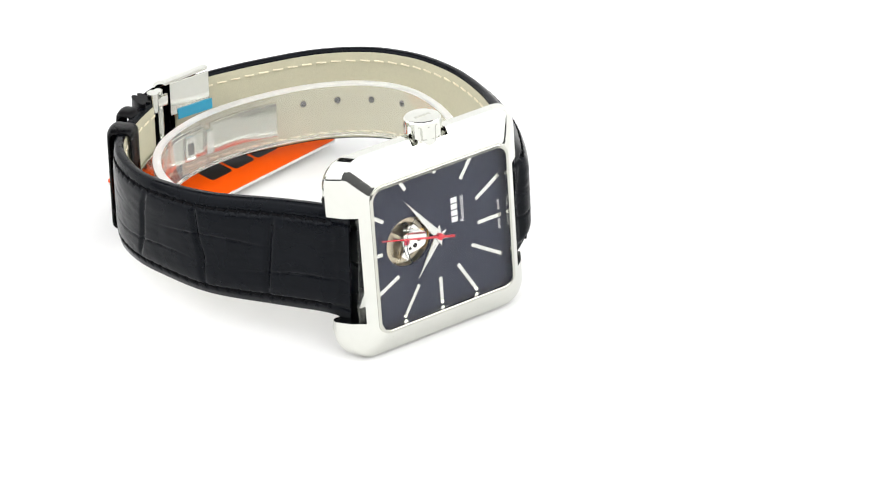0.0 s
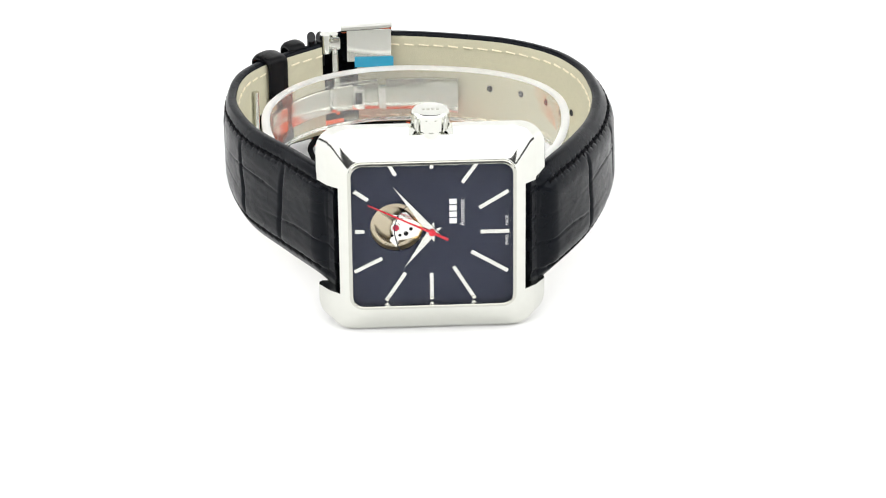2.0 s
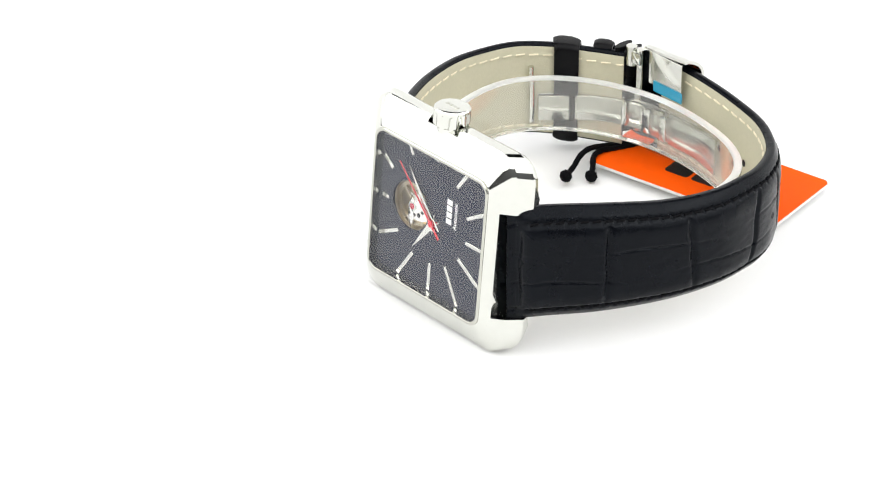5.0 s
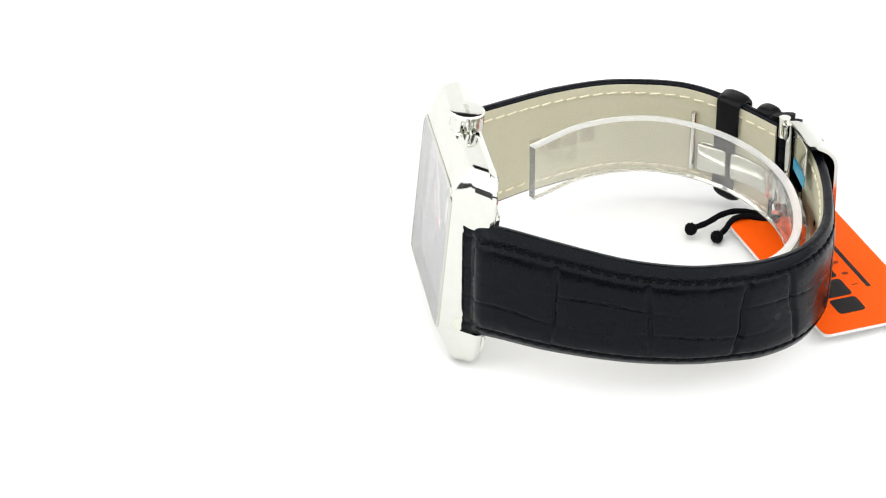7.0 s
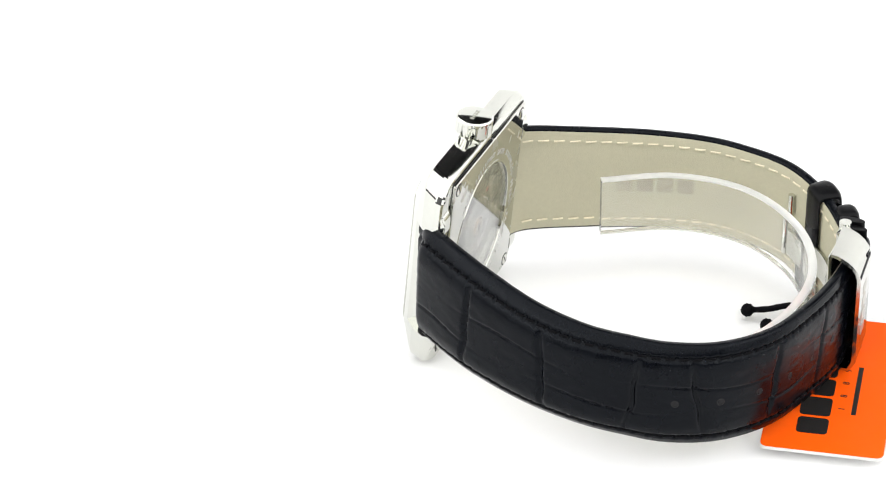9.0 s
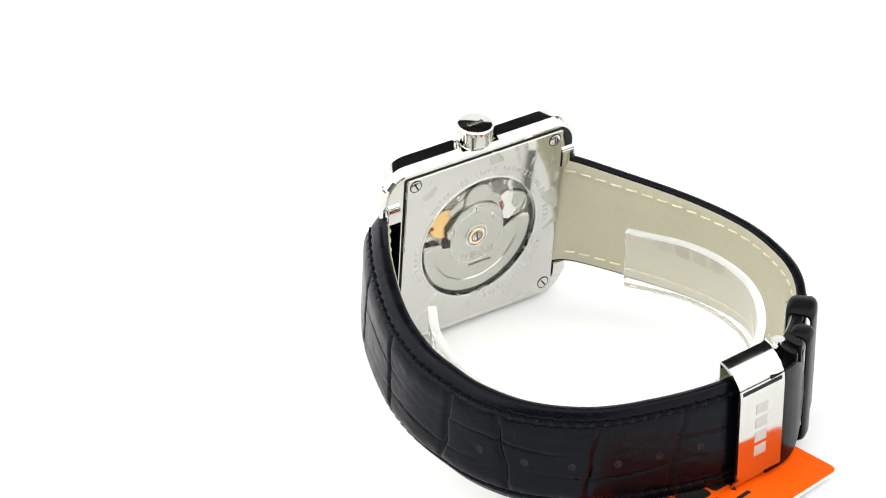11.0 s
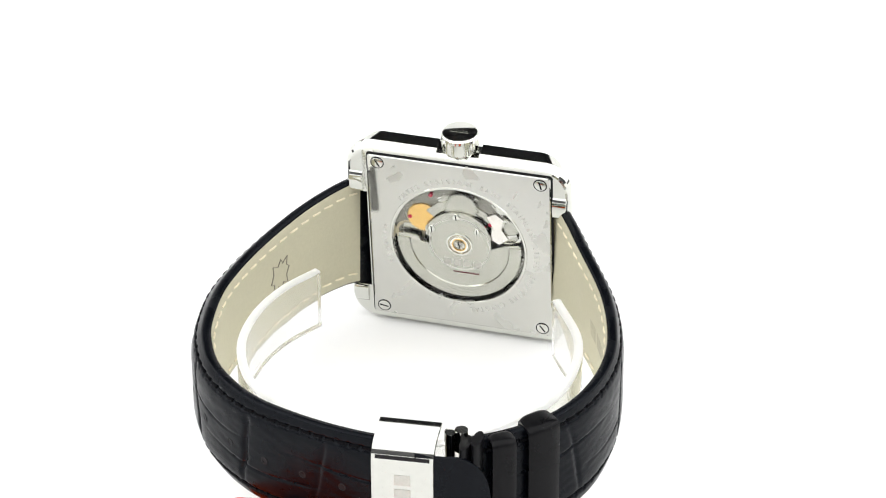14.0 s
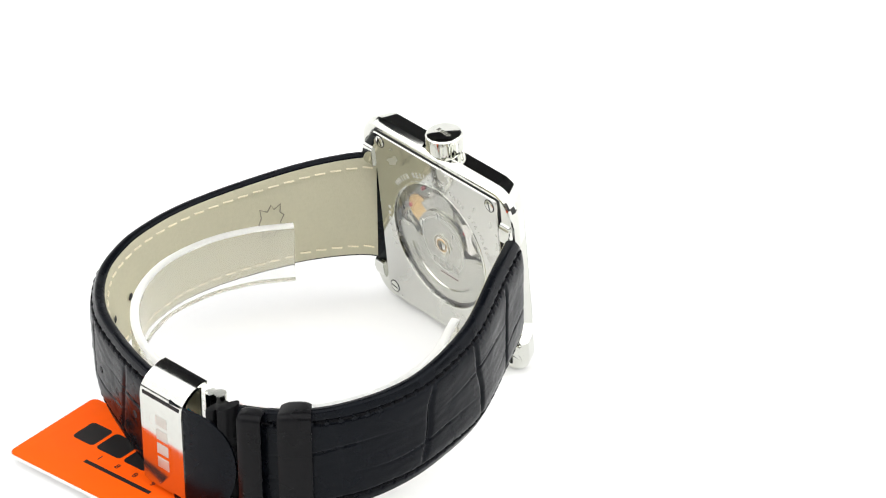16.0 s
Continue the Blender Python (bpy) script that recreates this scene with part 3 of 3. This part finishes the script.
class Ribbon:
    """A band of leather that stands on edge along a line in plan: (x, y, middle height, width, lean of the upper edge outwards)."""

    def __init__(self, pts, n, outer):
        rows, self.length = curve_through([Vector(tuple(p) + (0,) * (5 - len(p))) for p in pts], n)
        self.rows, self.n, self.outer = rows, n, outer

    def at(self, s, h, out):
        """Place at length fraction s, h from -1 (lower edge) to 1, out units outwards of the line."""
        f = min(max(s, 0), 1) * (self.n - 1)
        i = min(int(f), self.n - 2)
        a, b = self.rows[i], self.rows[i + 1]
        r = a.lerp(b, f - i)
        i0, i1 = max(i - 1, 0), min(i + 2, self.n - 1)
        t = Vector((self.rows[i1][0] - self.rows[i0][0], self.rows[i1][1] - self.rows[i0][1])).normalized()
        nx, ny = t.y * self.outer, -t.x * self.outer
        out += h * r[4]
        return Vector((r[0] + nx * out, r[1] + ny * out, r[2] + h * r[3] / 2 - FLOOR))


RIGHT = Ribbon([(28.5, 1.8, 0.9, 43.7, -0.3), (36.4, 11, 2.6, 43.3, -1.0), (47.3, 29.5, 1.3, 41.8, -1.4), (56.3, 53, -1.3, 39.3, -1.0), (60.0, 73.4, -3.0, 38.2, -0.6), (59.2, 88.8, -4.2, 38.4, -0.3),
                (55.8, 103.2, -5.8, 38.8, 0), (46.8, 118.2, -7.2, 38.8, 0.3), (30.8, 130.4, -8.4, 38.8, 0.4), (10.5, 137.2, -9.0, 39, 0.3), (-9.6, 141, -9.3, 39.6, 0), (-30, 142, -9.3, 40.4, 0)], 200, 1)
LEFT = Ribbon([(-40.2, 4, 1.2, 44.3, 0), (-46, 11, 2.8, 43.3, -0.2), (-56.2, 27, 1.4, 42.3, -0.6), (-70, 50, -1.3, 40.5, -0.5), (-77, 71, -2.8, 38.8, 0), (-78.5, 87, -4.4, 38.4, 0),
               (-75.5, 103, -6.0, 39.2, 0), (-68, 116, -8.0, 39.6, 0), (-56.5, 126.4, -9.6, 40, 0), (-45, 134, -10.2, 40.4, 0)], 160, -1)


def strap_half(name, rib, creases, label):
    GAP = 4.4
    def pad(s, h):
        # padded middle, thin stitched borders, pressed scale joints
        e = abs(h)
        full = 5.0 if rib.outer > 0 else 3.0
        p = full * (1 - max(0.0, (e - 0.5) / 0.5) ** 2) if e > 0.5 else full
        q = min(1.0, max(0.0, (s * rib.length - 3.0) / 7.0))
        p *= 0.1 + 0.9 * math.sin(q * math.pi / 2) ** 0.9
        taper = 1 - 0.75 * min(1.0, max(0.0, (s - 0.38) / 0.42))
        p *= taper
        if e < 0.8:
            for c, slope in creases:
                d = abs(s * rib.length - c - slope * h - 1.1 * noise.noise(Vector((2.2 * h, c * 0.37, rib.outer))) )
                p -= min(1.2, 0.5 * p) * math.exp(-(d / 1.0) ** 2) * (1 - (e / 0.8) ** 4)
            for k, hz in enumerate((-0.3, 0.22)):
                wob = 0.05 * math.sin(s * rib.length / 9 + 2 * k)
                seg = 0.5 + 0.5 * math.sin(s * rib.length / 11 + 3 * k)
                p -= 0.5 * seg * math.exp(-((h - hz - wob) / 0.018) ** 2)
            p += 0.09 * noise.noise(Vector((s * rib.length / 5, h * 9, rib.outer * 3)))
        u = s * rib.length
        dip = max(0.0, math.cos(2 * math.pi * (u - 8 + 0.75) / GAP)) ** 2 if u > 6 else 0.0
        p -= (0.55 + 0.85 * dip) * math.exp(-((e - 0.8) / 0.04) ** 2)
        return p + 1.6
    ns, nh = 520, 84
    bm = bmesh.new()
    grid = [[bm.verts.new(rib.at(i / ns, -1 + 2 * j / nh, pad(i / ns, -1 + 2 * j / nh))) for j in range(nh + 1)] for i in range(ns + 1)]
    for i in range(ns):
        for j in range(nh):
            bm.faces.new((grid[i][j], grid[i + 1][j], grid[i + 1][j + 1], grid[i][j + 1]))
    # the strap's edges, rounded over to the lining
    back = []
    for i in range(ns + 1):
        back.append([bm.verts.new(rib.at(i / ns, h, o)) for h, o in ((-1.02, 0.9), (-1.02, -1.0), (-0.985, -1.7), (0.985, -1.7), (1.02, -1.0), (1.02, 0.9))])
    for i in range(ns):
        a, b = back[i], back[i + 1]
        for j in range(5):
            bm.faces.new((a[j], a[j + 1], b[j + 1], b[j]))
        bm.faces.new((grid[i][0], a[0], b[0], grid[i + 1][0]))
        bm.faces.new((a[5], grid[i][nh], grid[i + 1][nh], b[5]))
    for i in (0, ns):
        bm.faces.new(grid[i] + back[i][::-1])
    top = part(name, bm, LEATHER, watch, label, smooth=60)
    lin = bmesh.new()
    sec = ((-0.965, -1.6), (-0.965, -2.0), (-0.94, -2.25), (0.94, -2.25), (0.965, -2.0), (0.965, -1.6))
    s0 = (6.5 if rib.outer > 0 else 1.5) / rib.length
    loft(lin, [[rib.at(s0 + (1 - s0) * i / 150, h, o) for h, o in sec] for i in range(151)])
    part("lining", lin, LINING, top, "cream leather strap lining", smooth=40)
    for mat, out, gap, nm, lab in ((THREAD, None, GAP, "stitching", "black stitching"), (CREAM_THREAD, -2.35, 6.0, "lining_stitching", "cream stitching")):
        st = bmesh.new()
        for h in ((-0.8, 0.8) if out is None else (-0.79, 0.79)):
            k = 0
            while 8 + k * gap < rib.length - 3:
                s0, s1 = (8 + k * gap) / rib.length, (8 + k * gap + gap * 0.66) / rib.length
                o = pad((s0 + s1) / 2, h) + 0.2 if out is None else out
                mid = rib.at((s0 + s1) / 2, h + 0.006, o + (0.08 if out is None else -0.3))
                stick(st, rib.at(s0, h - 0.008, o), mid, 0.5 if out is None else 0.36, 6)
                stick(st, mid, rib.at(s1, h + 0.008, o), 0.5 if out is None else 0.36, 6)
                k += 1
        tagged(part(nm, st, mat, top, lab, smooth=50), kind="stuff")
    return top


strap_long = strap_half("strap_long_half", RIGHT, [(4, 0), (35, 1), (68, -1), (99, 3), (119.6, -3), (148.5, 3), (177, 3)], "black crocodile-grain leather strap half with holes")
strap_short = strap_half("strap_short_half", LEFT, [(4, 0), (30, -2), (58, 3), (86, -3), (118, 3)], "black crocodile-grain leather strap half with keepers")


def strap_holes():
    for k in range(6):
        s = (112.5 + 14.6 * k) / RIGHT.length
        swell = 1 - 0.75 * min(1.0, max(0.0, (s - 0.38) / 0.42))
        for out, sign in ((1.25 + 5.0 * swell, 1), (-2.3, -1)):
            bm = bmesh.new()
            rings = []
            for r, d in ((1.35, 0.0), (1.15, 0.12), (0.8, 0.0), (0.7, -0.25)):
                rings.append([RIGHT.at(s + r * math.cos(2 * math.pi * i / 14) / RIGHT.length, -0.06 + r * math.sin(2 * math.pi * i / 14) / 17.5, out + sign * d + 0.35 * sign) for i in range(14)])
            loft(bm, rings)
            # nothing is cut; black colour gives the shade inside the hole
            part("strap_hole", bm, HOLLOW_SHADE, strap_long, "strap hole, its shaded inside painted black", smooth=40)


strap_holes()


def outline_tube(pts, r):
    """A thin closed line of ink along the points."""
    n = len(pts)
    mid = sum(pts, Vector()) / n
    rings = []
    for i in range(n):
        d = (pts[(i + 1) % n] - pts[i - 1]).normalized()
        u = d.cross(Vector((mid.y - 75, -mid.x, 0)).normalized().cross(Vector((0, 0, 1)))).normalized()
        w = u.cross(d)
        rings.append([pts[i] + r * (math.cos(2 * math.pi * k / 5) * u + math.sin(2 * math.pi * k / 5) * w) for k in range(5)])
    return loft(bmesh.new(), rings, close=True)


def stamps():
    # hide-shaped mark on one lining, a faint printed block on the other
    star = [(0, 5.2), (1.6, 3.2), (4.6, 4.6), (4.0, 1.6), (5.4, -1.2), (3.4, -2.0), (3.8, -5.0), (0.8, -3.6), (-0.8, -5.4), (-2.2, -3.2), (-4.8, -4.4), (-3.8, -1.4), (-5.2, 0.8), (-3.6, 2.0), (-3.8, 4.8), (-1.2, 3.4)]
    s0 = 47 / RIGHT.length
    pts = [RIGHT.at(s0 + 0.95 * x / RIGHT.length, 0.08 + z * 1.25 / 20, -2.3) for x, z in star]
    part("stamp", outline_tube(pts, 0.24), STAMP, strap_long.children[0], "stamped hide outline")
    for k in range(4):
        a, b = (44 + 8.0 * k) / LEFT.length, (50.2 + 8.0 * k) / LEFT.length
        bm = loft(bmesh.new(), [[LEFT.at(s, h, o) for h, o in ((-0.2, -2.2), (-0.2, -2.29), (0.1, -2.29), (0.1, -2.2))] for s in (a, (a + b) / 2, b)])
        part("stamp", bm, STAMP_FAINT, strap_short.children[0], "faint stamped block")


stamps()


def band(rib, s0, s1, inner, outer, h0, h1, thick, steps=12):
    """A loop round the strap between lengths s0 and s1: hollow, rounded."""
    bm = bmesh.new()

    def section(grow):
        pts = []
        for h, o, r in ((h1, outer, 1), (h1, inner, 1), (h0, inner, 1), (h0, outer, 1)):
            pts.append((h + (grow / 18 if h == h1 else -grow / 18), o + (grow if o == outer else -grow)))
        # rounded corners
        out = []
        for i in range(4):
            p, a, b = Vector(pts[i]), Vector(pts[i - 1]), Vector(pts[(i + 1) % 4])
            ha = Vector(((a - p).x * 18, (a - p).y)).normalized() * 2.6
            hb = Vector(((b - p).x * 18, (b - p).y)).normalized() * 2.6
            ha, hb = Vector((ha.x / 18, ha.y)), Vector((hb.x / 18, hb.y))
            for t in (0, 0.15, 0.3, 0.5, 0.7, 0.85, 1):
                out.append(p + ha * (1 - t) ** 2 + hb * t ** 2)
        return out
    rings = []
    for i in range(steps + 1):
        u = 2 * i / steps - 1
        rings.append([rib.at(s0 + (s1 - s0) * i / steps, h, o) for h, o in section(thick * (0.45 + 0.55 * (1 - abs(u) ** 3)))])
    for s in (s1, s0):
        rings.append([rib.at(s, h, o) for h, o in section(0.0)])
    return loft(bm, rings, close=True)


def skewed(bm):
    for v in bm.verts:
        v.co.y += 0.10 * (v.co.x + 26)
    return bm


def clasp():
    # leather keepers and the folded leather next to the clasp
    for a, b, i, o, t, nm in ((126.5, 137, -3.2, 4.6, 1.4, "keeper"), (142, 149.5, 1.2, 6.6, 1.3, "keeper")):
        part(nm, band(LEFT, a / LEFT.length, b / LEFT.length, i, o, -1.02, 1.02, t), EDGE, strap_short, "smooth black leather keeper loop", smooth=40)
    # tail of the long half, slipped through the keepers on the outside
    tail = Ribbon([(-30, 146.3, -9.6, 39), (-38, 145.0, -10.0, 38), (-46, 141.6, -10.2, 37), (-52.5, 137.0, -10.2, 36)], 60, -1)
    bm = bmesh.new()
    sec = ((-1, -0.7), (1, -0.7), (1.02, 0.0), (0.95, 0.8), (0.8, 1.1), (-0.8, 1.1), (-0.95, 0.8), (-1.02, 0.0))
    tip = lambda f: 1.0 if f < 0.5 else max(0.05, math.sqrt(1 - ((f - 0.5) / 0.5) ** 2))
    loft(bm, [[tail.at(i / 50, h * tip(i / 50), o) for h, o in sec] for i in range(51)])
    part("strap_tail", bm, LEATHER, strap_long, "rounded end of the strap beside the clasp", smooth=40)
    # folds of black leather round the spring bar
    for k, u in enumerate((-44.5, -48.0)):
        bm = bmesh.new()
        loft(bm, [[(u + 1.7 * math.cos(2 * math.pi * i / 16), 138.0 - 1.9 * k + 4.6 * math.sin(2 * math.pi * i / 16), z - FLOOR) for i in range(16)] for z in (-24, -23.4, 10.5 + k, 11.2 + k)])
        part("leather_fold", bm, EDGE, strap_short, "folded black leather at the clasp", smooth=50)
    cover = tagged(new("clasp"), "polished steel folding clasp")
    cover.parent = watch
    # cover: outer plate with turned-in upper and lower lips
    prof = [(136.6, 14.8), (136.6, 15.9), (139.0, 15.7), (142.6, 14.2), (145.0, 12.4), (146.8, 10.2), (147.5, 8.4), (147.8, 6.0), (147.8, -26.8), (145.4, -30.6), (138.6, -30.8), (138.6, -30.1), (145.0, -29.6), (146.4, -26.4), (146.5, 6.0), (146.2, 8.2), (145.6, 9.6), (144.2, 11.4), (142.0, 13.0), (138.8, 14.5)]
    bm = loft(bmesh.new(), [[(x, y + 0.10 * (x + 26), z - FLOOR) for y, z in prof] for x in (-16.0, -16.6, -35.6, -36.2)])
    bmesh.ops.bevel(bm, geom=[e for e in bm.edges if e.calc_face_angle(0) > 0.8], offset=0.55, segments=4, affect="EDGES", clamp_overlap=True)
    part("clasp_cover", bm, CLASP, cover, "polished clasp cover with turned-in lips", smooth=35)
    # the groove's shade is a black bar set into the cover
    part("clasp_recess", skewed(box(bmesh.new(), -35.0, -17.2, 146.4, 147.75, 7.2 - FLOOR, 8.6 - FLOOR, 0.1)), HOLLOW_SHADE, cover, "black bar painting the shade of a groove across the cover")
    for k in range(4):
        part("engraved_block", skewed(box(bmesh.new(), -28.8, -23.4, 147.3, 147.95, -2.5 - k * 5.6 - FLOOR, 1.6 - k * 5.6 - FLOOR, 0.15)), FAINT, cover, "embossed block on the cover")
    part("protective_film", box(bmesh.new(), -31.0, -15.6, 135.9, 136.2, -1.8 - FLOOR, 2.6 - FLOOR), BLUE, cover, "strip of blue protective film")
    part("inner_plate", box(bmesh.new(), -34.0, -16.4, 136.3, 136.9, 0.5 - FLOOR, 14.6 - FLOOR, 0.2), STEEL, cover, "polished inner plate of the clasp")
    # hinge beside the cover
    bm = bmesh.new()
    stick(bm, (-39.0, 136.5, -22 - FLOOR), (-39.0, 136.5, 13.2 - FLOOR), 1.7, 16)
    part("hinge_pin", bm, STEEL, cover, "round steel hinge pin", smooth=40)
    bm = bmesh.new()
    stick(bm, (-42.4, 135.0, 6 - FLOOR), (-42.4, 135.0, 14.0 - FLOOR), 2.2, 18)
    part("spring_bar_end", bm, STEEL, cover, "end of the spring bar", smooth=40)
    part("hinge_arm", box(bmesh.new(), -44.0, -36.5, 133.4, 135.0, 7.5 - FLOOR, 12.6 - FLOOR, 0.5), STEEL, cover, smooth=40)
    # folding blades along the inside of the strap
    inner_r = Ribbon([(10, 131.0, -12.5, 15), (-4, 134.2, -12.8, 14), (-19, 134.6, -13, 13.5)], 30, 1)
    inner_l = Ribbon([(-22, 134.2, -13, 12), (-38, 132.5, -13.5, 11), (-54, 124.5, -14, 11), (-68, 109.0, -14, 11)], 40, 1)
    for nm, rib, off in (("blade", inner_r, 0.0), ("blade", inner_l, 0.0), ("blade", inner_l, 2.4)):
        bm = bmesh.new()
        sec = ((-1, 0.45), (-1, -0.45), (-0.95, -0.65), (0.95, -0.65), (1, -0.45), (1, 0.45))
        loft(bm, [[rib.at(i / 29, h, o + off) for h, o in sec] for i in range(30)])
        part(nm, bm, BRUSHED, cover, "curved steel clasp blade", smooth=35)
    for u, w in ((-20.5, 3.6), (-30.0, 5.0), (-40.5, 3.2)):
        part("blade_catch", box(bmesh.new(), u - w / 2, u + w / 2, 131.6 if u > -35 else 129.8, 134.0, -18.4 - FLOOR, -7.6 - FLOOR, 0.5), STEEL, cover, "steel catch on the blade", smooth=35)
    # thin black plate paints the shaded slot of the catch
    part("catch_slot", box(bmesh.new(), -31.4, -28.6, 131.4, 131.7, -15.5 - FLOOR, -10.5 - FLOOR), HOLLOW_SHADE, cover)
    bm = bmesh.new()
    stick(bm, (-70.0, 107.0, -20 - FLOOR), (-70.0, 107.0, 4 - FLOOR), 1.2, 12)
    part("hinge_pin", bm, STEEL, cover, smooth=40)


clasp()

# ---- hang tag ----
tag = tagged(new("hang_tag"), "orange card hang tag with black print, lying under the strap", "tag")
TAG = Matrix(((-0.982, -0.187, 0, 39.0), (-0.187, 0.982, 0, 131.0), (0, 0, 1, 0), (0, 0, 0, 1)))   # x along the card, y across it


def tag_part(name, bm, material, label=""):
    bmesh.ops.transform(bm, matrix=TAG, verts=bm.verts)
    return part(name, bm, material, tag, label, smooth=30)


def hang_tag():
    def sheet(z0, z1, g):
        out = [(x + 43.2, y + 21.4) for x, y in rounded(43.2 - g, 21.4 - g, 2.6)]
        return loft(bmesh.new(), [[(x, y, z) for x, y in out] for z in (z0, z1)])
    tag_part("back_leaf", sheet(0.1, 3.6, 5.0), CARD_EDGE, "white folded leaf under the card")
    tag_part("card_core", sheet(3.6, 4.7, 0.0), CARD_EDGE, "white card core")
    tag_part("card_face", sheet(4.7, 5.0, 0.25), ORANGE, "bright orange card face")
    x = 10.6
    for w in (9.8, 11.4, 10.6, 11.0):
        b = loft(bmesh.new(), [[(x + w / 2 + px, 16.8 + py, z) for px, py in rounded(w / 2, 5.4, 1.6, 4)] for z in (5.0, 5.07)])
        tag_part("brand_block", b, INK, "black printed block")
        x += w + 1.4
    tag_part("printed_line", box(bmesh.new(), 24.5, 55, 29.2, 30.9, 5.0, 5.07), INK, "black printed rule")
    for k, ch in enumerate("1889"):
        ob = writing("print", ch, 3.4, INK, tag, pose(0, 0, 0), "small printed numeral")
        m = Matrix.Translation((TAG @ Vector((27.5 + 8.2 * k, 25.8, 5.05)))) @ pose(0, 0, 0, 0, 0, math.degrees(math.atan2(-0.187, -0.982)))
        place(ob, m)
    # black cord with two knotted ends
    for pts in (((-42.8, 100.5, 4.4), (-45.6, 107.5, 4.8), (-48.4, 114, 6.2), (-49.5, 121, 6.4), (-47, 130, 5.4), (-42, 139, 6.2)),
                ((-37.8, 109.5, 3.0), (-41, 113.5, 3.8), (-44.5, 117.5, 6.0), (-45.5, 123, 6.3), (-43.5, 130, 5.4), (-40, 138, 6.2))):
        path, ln = curve_through(pts, 28)
        bm = bmesh.new()
        n = 8
        rings = []
        for i, p in enumerate(path):
            d = (path[min(i + 1, 27)] - path[max(i - 1, 0)]).normalized()
            u = d.cross(Vector((0, 0, 1))).normalized()
            w = u.cross(d)
            r = 1.15 + 0.08 * math.sin(i * 2.1)
            rings.append([p + r * (math.cos(2 * math.pi * k / n) * u + math.sin(2 * math.pi * k / n) * w) for k in range(n)])
        loft(bm, rings)
        part("cord", bm, THREAD, tag, "black cord", smooth=50)
        kn = bmesh.new()
        bmesh.ops.create_icosphere(kn, subdivisions=3, radius=2.4)
        for v in kn.verts:
            v.co *= 1 + 0.16 * math.sin(5 * v.co.x + 2 * v.co.z) * math.cos(4 * v.co.y)
            v.co += Vector(pts[0])
        part("knot", kn, THREAD, tag, "knotted cord end", smooth=60)


hang_tag()

# ---- plastic ring ----
holder = tagged(new("strap_holder"), "clear plastic C-shaped ring standing inside the strap", "display ring")


def plastic_ring():
    rib = Ribbon([(36, 43, -5.0, 23.4), (44, 58, -5.0, 23.4), (48, 76, -5.2, 23.4), (46.5, 95, -6.2, 23.4), (37, 112, -8.2, 23.4), (19, 124, -9.8, 23.4), (-6, 129.5, -10.4, 23.4), (-28, 128, -10.2, 23.4),
                  (-48, 118, -8.8, 23.4), (-61, 102, -6.9, 23.4), (-66, 84, -5.5, 23.4), (-63, 62, -5.0, 23.4), (-50, 40, -4.8, 23.4)], 120, 1)
    bm = bmesh.new()
    sec = ((-0.94, 1.5), (-0.94, -1.5), (0.92, -1.5), (0.92, 1.5))
    loft(bm, [[rib.at(i / 119, h, o) for h, o in sec] for i in range(120)])
    band_ob = part("band", bm, PLASTIC, holder, "clear plastic band", smooth=40)
    band_ob.visible_shadow = False
    for nm, h0, h1, lab in (("upper_edge", 0.925, 1.0, "frosted polished upper edge"), ("lower_edge", -1.0, -0.945, "frosted lower edge")):
        bm = bmesh.new()
        hm = (h0 + h1) / 2
        sec = ((h0, 1.5), (h0, -1.5), (hm, -1.6), (h1, -1.1), (h1, 1.1), (hm, 1.6))
        if h1 < 0:
            sec = ((h1, 1.5), (hm, 1.6), (h0, 1.1), (h0, -1.1), (hm, -1.6), (h1, -1.5))
        loft(bm, [[rib.at(i / 119, h, o) for h, o in sec] for i in range(120)])
        part(nm, bm, FROSTED, holder, lab, smooth=50).visible_shadow = False


plastic_ring()


def motions():
    rows = [(t, pose(0, 0, 0, 0, 0, a)) for t, a in TURN]
    for thing in (watch, tag, holder):
        walk(thing, rows)
    walk(SECONDS, [(t, second_pose(t)) for t in (0.0, 4.0, 8.0, 12.0, 16.0)])


motions()
